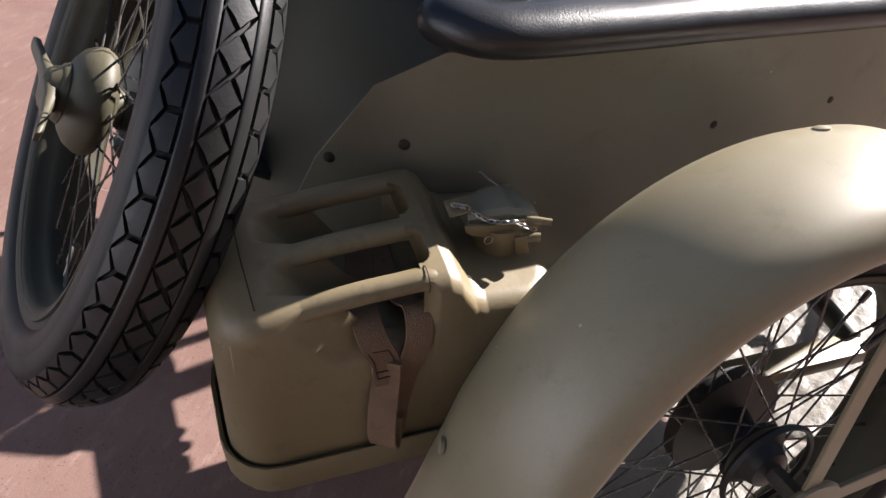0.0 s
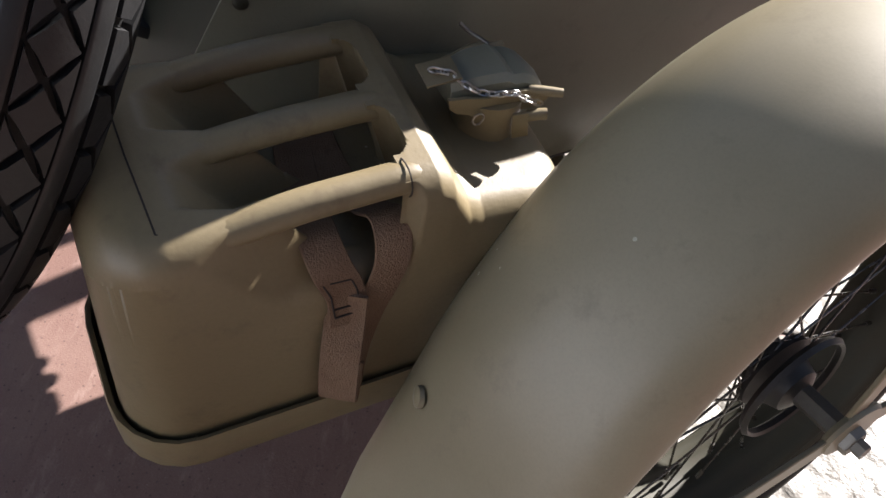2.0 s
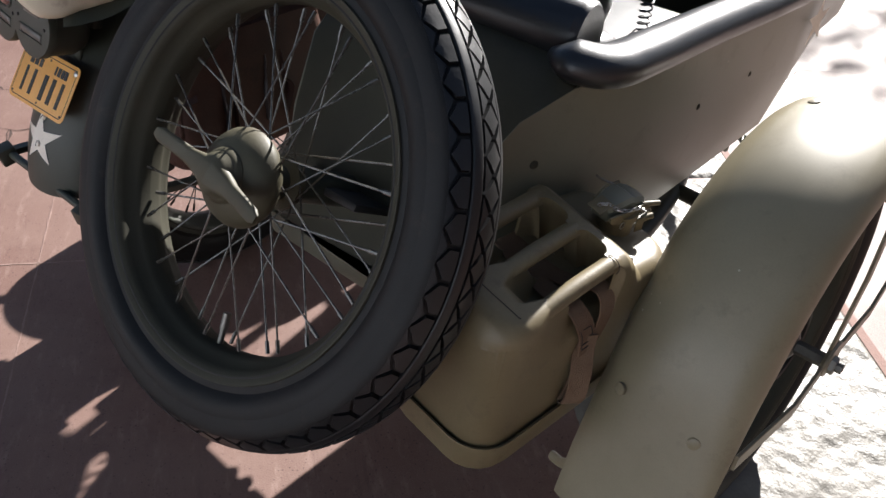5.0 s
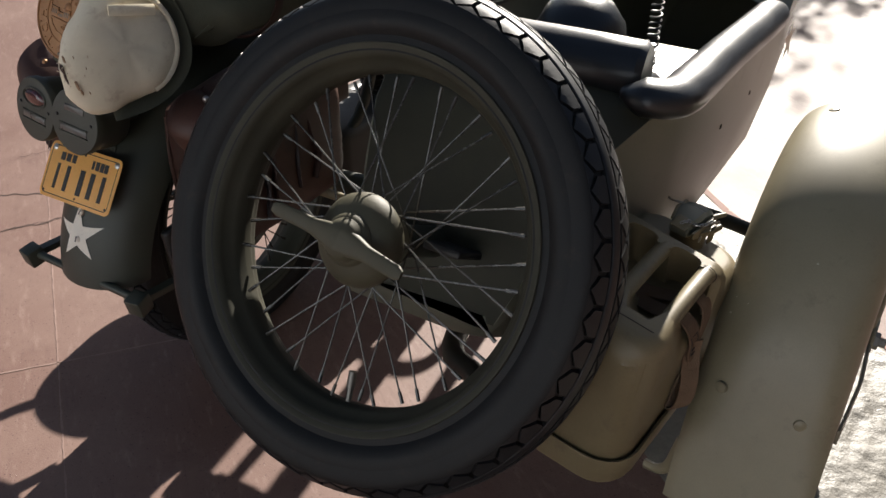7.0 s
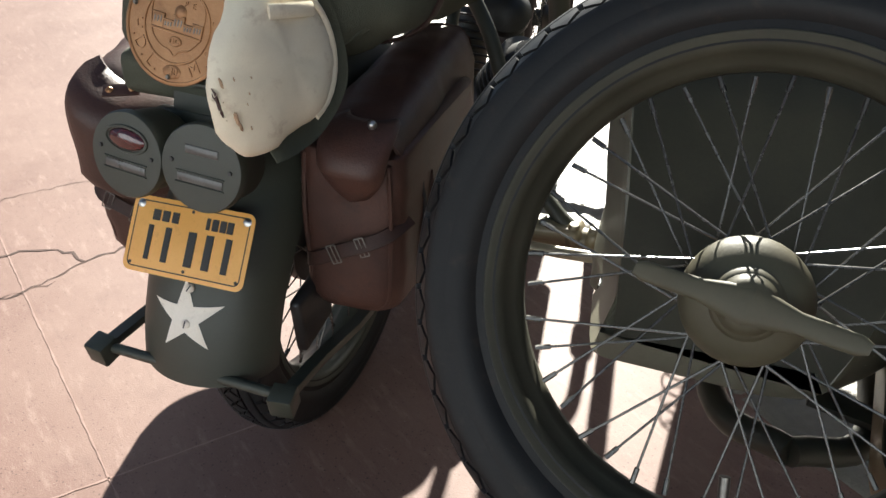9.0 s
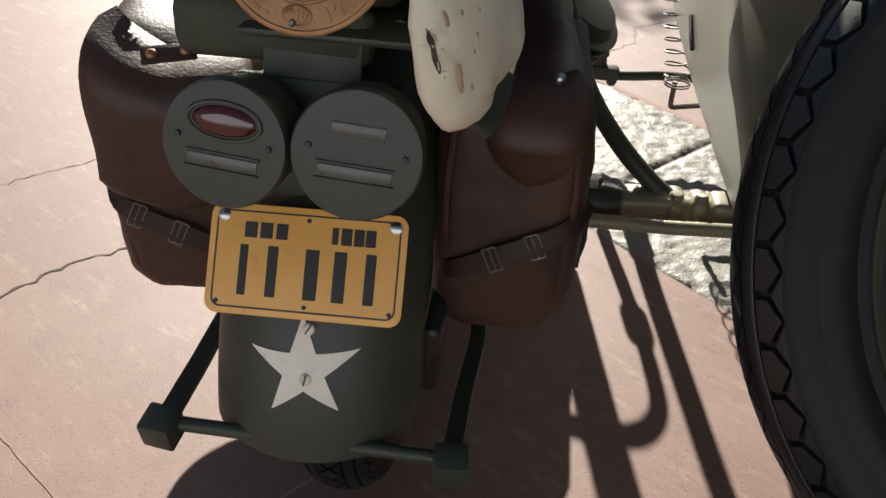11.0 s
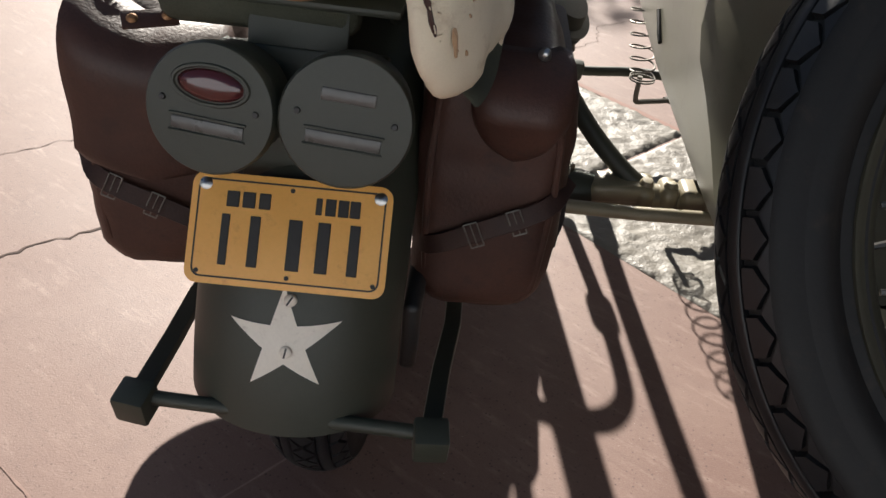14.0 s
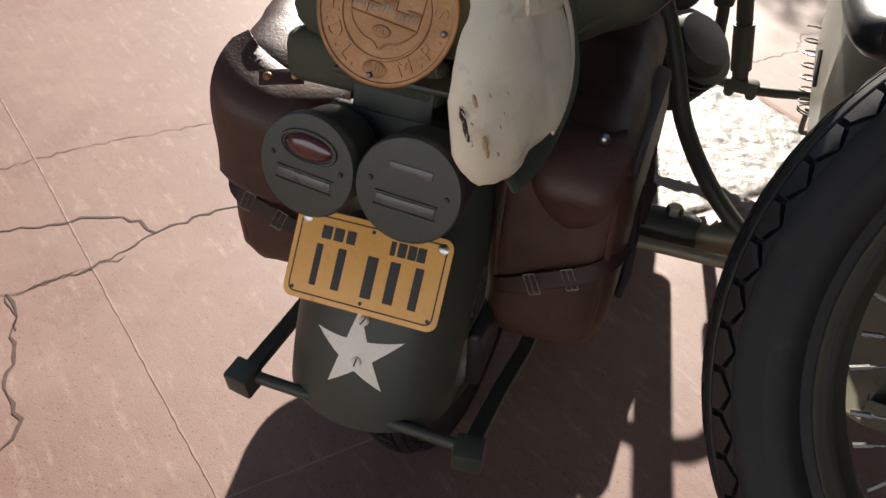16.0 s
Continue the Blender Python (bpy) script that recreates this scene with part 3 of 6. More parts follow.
def tub_ring(y, left, right, low, high, inset=0.0):
    """One open section of the tub, from the left rim round the floor to the right rim; the left side is folded along a slanting crease."""
    left, right, low = left + inset, right - inset, low + inset
    rad = min(0.045, (right - left) * 0.3, (high - low) * 0.8)
    lean = 0.030
    fold = min(max((y - 0.285) / 0.215, 0), 1) if y <= 0.5 else max((0.85 - y) / 0.35, 0)
    pts = []
    for k in range(9):
        z = high + (low + rad - high) * k / 8
        foot = left + (stop_at(FLARE, y) + inset - left) * max(1 - (z - low) / 0.10, 0) if y < 0.3 else left
        x = foot - left + stop_at(((low + rad, left), (low + (high - low) * 0.6, left - lean * 0.5), (high, left - lean + 0.01)), z)
        pts.append((x + (stop_at(CREASE_X, z) + inset - x) * fold, z, y + (stop_at(CREASE_Y, z) - 0.5) * fold))
    shift = (stop_at(CREASE_Y, low + 0.01) - 0.5) * fold
    turn = 0.010
    edge = stop_at(FLARE, y) + inset if y < 0.3 else left
    pts += [(edge + turn - turn * math.cos(radians(a)), low + turn - turn * math.sin(radians(a)), y + shift) for a in (15, 45, 70, 90)]
    soft = min(0.05 if y < 0.3 else 0.13, 0.05 + max(y - 0.2, 0) * 0.4) if y < 0.45 else min(0.13 + 0.45 * max(min(y, 1.25) - 1.0, 0), (right - left) * 0.6, (high - low) * 0.65)
    pts += [(right - soft + soft * math.sin(radians(a)), low + soft - soft * math.cos(radians(a)), y) for a in (0, 23, 45, 68)]
    pts += [(right, low + soft, y), (right + lean * 0.5, low + (high - low) * 0.6, y), (right + lean - 0.01, high, y)]
    return [Vector((x, yy, z)) for x, z, yy in pts]


def make_tub():
    bm = bmesh.new()
    outer = add_loft(bm, [tub_ring(*s) for s in STATIONS], closed=False, caps=False)
    inner = add_loft(bm, [tub_ring(s[0] + (0.012 if i == 0 else 0), *s[1:], inset=0.010) for i, s in enumerate(STATIONS)], closed=False, caps=False)
    fold = next(i for i, s in enumerate(STATIONS) if s[0] == 0.5)
    for a, b in zip(outer[fold][:10], outer[fold][1:10]):
        bm.edges.get((a, b)).smooth = False
    for rows in (outer, inner):
        bm.faces.new(rows[0])
    for k in (0, -1):
        for a, b, c, d in zip(outer, outer[1:], inner[1:], inner):
            bm.faces.new((a[k], b[k], c[k], d[k]))
    bm.faces.new(outer[-1])
    return part("body", bm, OLIVE_BODY, sidecar, angle=50)


make_tub()


def make_deck():
    """Front cowl and the tail deck over the tub."""
    bm = bmesh.new()
    rings = []
    for y, left, right, high in ((1.0, 0.468, 0.975, 0.752), (1.08, 0.468, 0.970, 0.795), (1.2, 0.470, 0.948, 0.840), (1.29, 0.472, 0.935, 0.848), (1.42, 0.478, 0.910, 0.860), (1.56, 0.512, 0.870, 0.853), (1.72, 0.550, 0.835, 0.828), (1.86, 0.600, 0.785, 0.786)):
        rings.append([Vector((left + (right - left) * k / 12, y, high + 0.045 * math.sin(math.pi * k / 12))) for k in range(13)])
    add_loft(bm, rings, closed=False, caps=False)
    part("cowl", bm, OLIVE_BODY, sidecar)
    bm = bmesh.new()
    rings = []
    for y, left, right, high, crown in ((0.105, 0.566, 0.818, 0.500, 0.003), (0.125, 0.560, 0.846, 0.565, 0.010), (0.165, 0.552, 0.876, 0.665, 0.016), (0.220, 0.536, 0.917, 0.755, 0.016), (0.285, 0.520, 0.950, 0.793, 0.014), (0.300, 0.516, 0.950, 0.800, 0.014), (0.33, 0.508, 0.950, 0.804, 0.014)):
        rings.append([Vector((left + (right - left) * k / 10, y, high + crown * math.sin(math.pi * k / 10))) for k in range(11)])
    add_loft(bm, rings, closed=False, caps=False)
    # same paint as the body; its shade is in the darker colour
    part("tail_deck", bm, OLIVE_WORN_SHADED, sidecar)


make_deck()
pad = curve_points([(0.905, 0.288, 0.824), (0.940, 0.293, 0.822), (0.968, 0.330, 0.815), (0.967, 0.43, 0.805), (0.959, 0.62, 0.789), (0.955, 0.84, 0.771), (0.950, 1.02, 0.757)], 8)
part("cockpit_pad", tube(pad, 0.026, 18, 1.35, lambda u: min(1, 0.30 + 5 * u, 0.6 + 8 * (1 - u))), BLACK_LEATHER, sidecar, "black padded leather cockpit rim")
padl = curve_points([(0.480, 0.292, 0.820), (0.460, 0.34, 0.810), (0.456, 0.6, 0.793), (0.460, 0.97, 0.768)], 8)
part("cockpit_pad", tube(padl, 0.028, 14, 1.3), BLACK_LEATHER, sidecar)
roll = bmesh.new()
add_tube(roll, [(0.470, 0.342, 0.829), (0.476, 0.342, 0.829), (0.60, 0.346, 0.829), (0.72, 0.350, 0.829), (0.84, 0.355, 0.829), (0.906, 0.359, 0.829), (0.914, 0.360, 0.829)], 0.0455, 28, 1.0, lambda u: 0.86 if u in (0, 1) else 1.0)
rough_up(roll, 0.003, 30, 4)
for x in (0.62, 0.77):
    seam = bmesh.new()
    add_tube(seam, [(x - 0.0015, 0.346 + (x - 0.6) * 0.045, 0.829), (x + 0.0015, 0.346 + (x - 0.6) * 0.045, 0.829)], 0.0463, 28)
    part("roll_seam", seam, BLACK_LEATHER, sidecar)
part("headrest_roll", roll, BLACK_LEATHER, sidecar, "black leather headrest roll")
tagged(part("cushion", lathe([(0.0, 0.075), (0.03, 0.072), (0.06, 0.055), (0.08, 0.02), (0.084, -0.02), (0.07, -0.06), (0.0, -0.07)], pose(0.705, 0.60, 0.775, 10), 32), BLACK_LEATHER), "rounded black leather cushion on the sidecar seat", "cushion")
cable = bmesh.new()
add_tube(cable, [(0.80 + 0.010 * math.cos(k * math.pi / 5), 0.72 + 0.010 * math.sin(k * math.pi / 5), 0.70 + 0.0011 * k) for k in range(120)], 0.0022, 5)
part("coiled_cable", cable, ENGINE_BLACK, sidecar, "coiled black cable")
seat_bm = block((0.40, 0.42, 0.20), pose(0.72, 0.66, 0.608), 0.04, 4)
part("seat", seat_bm, BLACK_LEATHER, sidecar)
part("backrest", block((0.40, 0.09, 0.30), pose(0.72, 0.40, 0.66, -12), 0.035, 4), BLACK_LEATHER, sidecar)
part("floor_panel", block((0.40, 0.72, 0.015), pose(0.715, 0.64, 0.442)), ENGINE_BLACK, sidecar)
for y, z, x in ((0.178, 0.666, 0.883), (0.248, 0.688, 0.925), (0.62, 0.66, 0.967), (0.80, 0.66, 0.967)):
    part("rivet", lathe([(0.0, 0.005), (0.004, 0.0045), (0.0065, 0.002), (0.007, 0.0), (0.0, -0.004)], along((0.96, -0.25, 0.05), (x + 0.002, y, z)), 12), OLIVE_WORN_SHADED, sidecar)
star_side = bmesh.new()
verts = [star_side.verts.new((0.9790, 1.05 + u, 0.690 + v)) for u, v in star_points(0.050)]
star_side.faces.new(verts)
part("star", star_side, STAR_PAINT, sidecar, "white painted star")
slot = tube(curve_points([(0.4845, 1.000, 0.452), (0.4825, 1.020, 0.464), (0.4820, 1.050, 0.481), (0.4815, 1.072, 0.493)], 4), 0.0045, 10)
part("latch", slot, ENGINE_BLACK, sidecar, "small black latch handle")
# tail bracket that carries the spare wheel
part("wheel_bracket", block((0.16, 0.12, 0.012), pose(0.70, 0.12, 0.60, -30), 0.004), ENGINE_BLACK, sidecar)
hub_at = WHEEL_AT - WHEEL_N * 0.049
part("wheel_spindle", tube([hub_at + WHEEL_N * 0.05, hub_at - WHEEL_N * 0.14], 0.024, 16), OLIVE_DARK, sidecar)
# chassis
part("chassis_tube", tube(curve_points([(0.60, 1.27, 0.30), (0.65, 1.22, 0.34), (0.66, 1.0, 0.36), (0.66, 0.6, 0.36), (0.70, 0.2, 0.37), (0.80, 0.10, 0.39)], 6), 0.019, 12), OLIVE_DARK, sidecar)
part("chassis_tube", tube(curve_points([(0.72, 1.20, 0.365), (0.80, 1.02, 0.358), (0.865, 0.86, 0.353), (0.905, 0.6, 0.35), (0.90, 0.2, 0.37), (0.80, 0.10, 0.39)], 6), 0.019, 12), OLIVE_DARK, sidecar)
part("axle_tube", tube([(0.10, 0.560, 0.345), (0.44, 0.560, 0.348), (0.66, 0.56, 0.355), (1.10, 0.551, 0.375)], 0.024, 14), OLIVE, sidecar)
part("tie_rod", tube([(0.165, 0.498, 0.348), (0.413, 0.498, 0.353), (0.735, 0.516, 0.362)], 0.011, 10), OLIVE, sidecar)
for x, turn in ((0.425, 8), (0.462, -6)):
    clamp = part("clamp", block((0.030, 0.058, 0.056), pose(x, 0.560, 0.352, turn), 0.013, 3), OLIVE, sidecar)
    part("bolt_head", lathe([(0.0, 0.008), (0.008, 0.007), (0.011, 0.003), (0.0115, 0.0), (0.0, -0.002)], pose(x, 0.548, 0.379, turn), 16), OLIVE, clamp)
part("axle_lug", rough_up(block((0.092, 0.052, 0.030), pose(0.386, 0.558, 0.362, 4, -3, 3), 0.008, 3), 0.002, 30), OLIVE, sidecar, "olive axle lug")
part("axle_collar", rough_up(block((0.044, 0.054, 0.052), pose(0.500, 0.559, 0.354, 0, 0, 2), 0.010, 3), 0.0015, 30), OLIVE, sidecar)
part("strut", tube(curve_points([(0.150, 0.715, 0.735), (0.205, 0.690, 0.660), (0.245, 0.665, 0.575), (0.275, 0.645, 0.500), (0.330, 0.600, 0.435), (0.390, 0.570, 0.385), (0.43, 0.562, 0.36)], 6), 0.0145, 12), OLIVE_DARK, sidecar)
part("front_post", tube(curve_points([(0.366, 1.572, 0.165), (0.350, 1.575, 0.270), (0.324, 1.577, 0.390), (0.300, 1.575, 0.53), (0.279, 1.573, 0.66), (0.262, 1.57, 0.80)], 4), 0.021, 14), OLIVE_DARK, sidecar)
part("post_collar", tube([(0.359, 1.574, 0.215), (0.336, 1.576, 0.335)], 0.027, 14), OLIVE_DARK, sidecar)
part("front_tube", tube(curve_points([(0.10, 1.585, 0.172), (0.296, 1.580, 0.172), (0.372, 1.562, 0.170), (0.45, 1.572, 0.170), (0.533, 1.600, 0.168), (0.62, 1.585, 0.175), (0.72, 1.50, 0.20), (0.80, 1.38, 0.24)], 6), 0.013, 12), OLIVE_DARK, sidecar)
front_clamp = part("clamp", block((0.090, 0.040, 0.040), pose(0.372, 1.565, 0.176, 0, 0, -4), 0.012), OLIVE_DARK, sidecar)
for x in (0.344, 0.400):
    part("bolt_head", lathe([(0.0, 0.014), (0.010, 0.013), (0.014, 0.006), (0.014, -0.006), (0.010, -0.013), (0.0, -0.014)], pose(x, 1.560, 0.158), 14), OLIVE_DARK, front_clamp)
coil = bmesh.new()
add_tube(coil, [(0.527 - 0.00024 * k + 0.029 * math.cos(k * math.pi / 12), 1.322 + 0.029 * math.sin(k * math.pi / 12), 0.262 + 0.00118 * k) for k in range(155)], 0.0021, 6)
for lift in (0.0, 0.006):
    add_tube(coil, [(0.527 + 0.029 * math.cos(k * math.pi / 12), 1.322 + 0.029 * math.sin(k * math.pi / 12), 0.256 + lift) for k in range(25)], 0.0021, 6)
add_tube(coil, curve_points([(0.60, 1.335, 0.205), (0.548, 1.328, 0.199), (0.526, 1.322, 0.199), (0.522, 1.322, 0.215), (0.522, 1.322, 0.262)], 5), 0.0065, 8)
part("spring", coil, DULL_STEEL, sidecar, "coiled steel spring")
coil = bmesh.new()
add_tube(coil, [(0.775 + 0.029 * math.cos(k * math.pi / 12), 1.345 + 0.029 * math.sin(k * math.pi / 12), 0.255 + 0.00118 * k) for k in range(125)], 0.0021, 6)
add_tube(coil, curve_points([(0.70, 1.42, 0.200), (0.735, 1.40, 0.200), (0.762, 1.365, 0.204), (0.770, 1.348, 0.225), (0.771, 1.345, 0.258)], 5), 0.0065, 8)
part("spring", coil, DULL_STEEL, sidecar, "coiled steel spring")
part("spring_bracket", flat_bar([(0.60, 1.335, 0.205), (0.655, 1.385, 0.203), (0.70, 1.42, 0.200)], 0.026, 0.010, (0, 0, 1)), OLIVE_DARK, sidecar)

part("outrigger", block((0.045, 0.26, 0.022), pose(1.080, 0.735, 0.330, -2, 0, -4), 0.006), OLIVE, sidecar)
part("outrigger_arm", tube(curve_points([(0.860, 0.86, 0.355), (0.99, 0.862, 0.345), (1.078, 0.855, 0.332)], 5), 0.015, 12), OLIVE_DARK, sidecar)

# ---- sidecar wheel and mudguard ----
side_wheel, _ = make_wheel("wheel", "olive wire-spoked sidecar wheel with black tyre", Matrix.Translation((1.190, 0.551, 0.378)) @ Matrix.Rotation(radians(90), 4, "Y") @ Matrix.Rotation(radians(200), 4, "Z"), parent=sidecar)


def make_mudguard():
    """Close-fitting rounded guard swept round the wheel, its tail running straight down."""
    cy, cz, cx, crown = 0.565, 0.375, 1.197, 0.376
    section = [(-0.098, 0.322), (-0.099, 0.332), (-0.095, 0.341), (-0.084, 0.353), (-0.064, 0.3655), (-0.032, 0.3735), (0.0, crown), (0.032, 0.374), (0.064, 0.368), (0.084, 0.357), (0.094, 0.343), (0.097, 0.332), (0.096, 0.325), (0.092, 0.321)]
    bm = bmesh.new()
    outer, inner = [], []
    kink = radians(18)
    for k in range(73):
        a = radians(-17 + 183 * k / 72)
        for rows, shrink in ((outer, 0.0), (inner, 0.004)):
            ring = []
            for dx, r in section:
                flat = 0.7 * min(max((radians(30) - a) / radians(35), 0), 1)
                rr = r + (crown - r) * flat - shrink
                dd = dx * (1 - shrink / 0.098)
                b = max(a, kink)
                run = crown * (b - a)
                ring.append(Vector((cx + dd, cy - rr * math.cos(b) - run * math.sin(kink), cz + rr * math.sin(b) - run * math.cos(kink))))
            rows.append(ring)
    skin(bm, outer, inner)
    guard = part("mudguard", bm, OLIVE, sidecar, "smooth rounded olive mudguard with dome rivets")
    for x, y, z in ((1.136, 0.196, 0.462), (1.249, 0.196, 0.448), (1.145, 0.592, 0.738), (1.250, 0.598, 0.738)):
        flat = Vector((0, y - cy, z - cz)).normalized()
        n = (flat * 0.95 + Vector((0.35 * (x - cx) / 0.06, 0, 0))).normalized()
        side = crown - 0.0070 * abs(x - cx) / 0.055
        at = Vector((x, cy, cz)) + flat * (side + (0.0062 if y < 0.3 else 0.0))
        part("rivet", lathe([(0.0, 0.0026), (0.005, 0.0022), (0.0085, 0.0008), (0.009, -0.003), (0.0, -0.004)], along(n, at), 16), OLIVE, guard)
    return guard


make_mudguard()
part("tail_lip", tube(curve_points([(1.101, 0.205, 0.335), (1.094, 0.208, 0.300), (1.086, 0.210, 0.265), (1.070, 0.214, 0.246), (1.048, 0.220, 0.240)], 5), 0.0075, 10, 1.3), OLIVE, sidecar)


part("mudguard_stay", flat_bar([(1.296, 0.548, 0.390), (1.302, 0.56, 0.54), (1.296, 0.60, 0.690)], 0.022, 0.005, (1, 0, 0)), OLIVE, sidecar)
part("mudguard_stay", flat_bar([(1.298, 0.551, 0.380), (1.304, 0.40, 0.395), (1.296, 0.222, 0.430)], 0.022, 0.005, (1, 0, 0)), OLIVE, sidecar)
part("mudguard_stay", flat_bar([(1.298, 0.551, 0.380), (1.304, 0.70, 0.395), (1.296, 0.88, 0.430)], 0.022, 0.005, (1, 0, 0)), OLIVE, sidecar)
bolt = bmesh.new()
add_lathe(bolt, [(0.0, -0.05), (0.012, -0.05), (0.012, -0.006), (0.0150, -0.004), (0.0150, 0.010), (0.0135, 0.012), (0.008, 0.012), (0.008, 0.022), (0.0, 0.023)], along((1, 0, 0), (1.300, 0.551, 0.380), (0, 1, 0)), 6)
part("axle_nut", bolt, DULL_STEEL, sidecar)
part("stay_plate", lathe([(0.0, -0.005), (0.030, -0.005), (0.032, 0.0), (0.030, 0.004), (0.0, 0.004)], along((1, 0, 0), (1.300, 0.553, 0.388), (0, 1, 0)) @ Matrix.Diagonal((1.25, 0.8, 1, 1)), 20), OLIVE, sidecar)
part("brake_ring", lathe([(0.057, -0.003), (0.060, -0.005), (0.063, 0.0), (0.060, 0.005), (0.057, 0.003), (0.057, -0.003)], along((1, 0, 0), (1.240, 0.551, 0.378), (0, 1, 0)), 40), ENGINE_BLACK, sidecar)


# ---- jerry can on its tray ----
CAN = Matrix.Translation((1.016, 0.185, 0.640)) @ Matrix.Rotation(radians(-5), 4, "Z") @ Matrix.Rotation(radians(7), 4, "Y")


def ease(u):
    u = min(max(u, 0), 1)
    return u * u * (3 - 2 * u)


def line_at(stops, v):
    for (a, p), (b, q) in zip(stops, stops[1:]):
        if v <= b:
            return p + (q - p) * max(v - a, 0) / (b - a)
    return stops[-1][1]


SHOULDER = ((-0.174, -0.016), (-0.160, -0.006), (-0.145, -0.002), (-0.130, 0.0), (-0.112, 0.0005), (-0.09, 0.001))
PLATE_LINE = ((0.0, 0.011), (0.048, 0.010), (0.060, 0.002), (0.076, -0.024), (0.088, -0.031), (0.130, -0.036), (0.174, -0.040))


def can_top(half_x, half_y):
    """Pressed top: rear shoulder, recess crossed by the handles, and the sloped plate with the filler."""
    bm = bmesh.new()
    nx, ny, corner, edge = 116, 240, 0.048, 0.022
    grid = []
    for q in range(ny + 1):
        row = []
        for p in range(nx + 1):
            x, y = half_x * (2 * p / nx - 1), half_y * (2 * q / ny - 1)
            cx, cy = max(abs(x) - half_x + corner, 0), max(abs(y) - half_y + corner, 0)
            far = math.hypot(cx, cy)
            if far > corner and cx and cy:
                x = math.copysign(half_x - corner + cx * corner / far, x)
                y = math.copysign(half_y - corner + cy * corner / far, y)
                far = corner
            depth = corner - far if cx or cy else corner
            near_bar = min(abs(x - b) for b in (0.066, 0.0, -0.066))
            reach = min(max(near_bar - 0.0105, 0), 0.014)
            fillet = 0.014 - math.sqrt(max(0.014 ** 2 - (0.014 - reach) ** 2, 0))
            rear = 1 - ease((y + 0.122 - 0.045 * (1 - ease(near_bar / 0.020))) / 0.070)
            front = ease((y - 0.031 + fillet) / 0.006)
            solid = max(rear, front)
            tilt = 0.10 * (0.066 - x)
            high = (line_at(SHOULDER, y) if y < -0.03 else line_at(PLATE_LINE, y)) + tilt
            low = -0.0590
            z = low + (high - low) * solid
            if depth < edge:
                z -= edge - math.sqrt(max(edge ** 2 - (edge - depth) ** 2, 0))
            under = 0.034 * (1 - solid) * ease((y + 0.030) / 0.060) * ease((half_x - abs(x) - 0.004) / 0.020) if y < 0.05 else 0.0
            row.append(bm.verts.new((x, y + under, z)))
        grid.append(row)
    for a, b in zip(grid, grid[1:]):
        for p in range(nx):
            bm.faces.new((a[p], a[p + 1], b[p + 1], b[p]))
    ring = grid[0][:-1] + [r[-1] for r in grid[:-1]] + grid[-1][:0:-1] + [r[0] for r in grid[:0:-1]]
    low = [bm.verts.new((v.co.x, v.co.y, -0.0952)) for v in ring]
    for k in range(len(ring)):
        n = (k + 1) % len(ring)
        bm.faces.new((ring[k], ring[n], low[n], low[k]))
    return bm


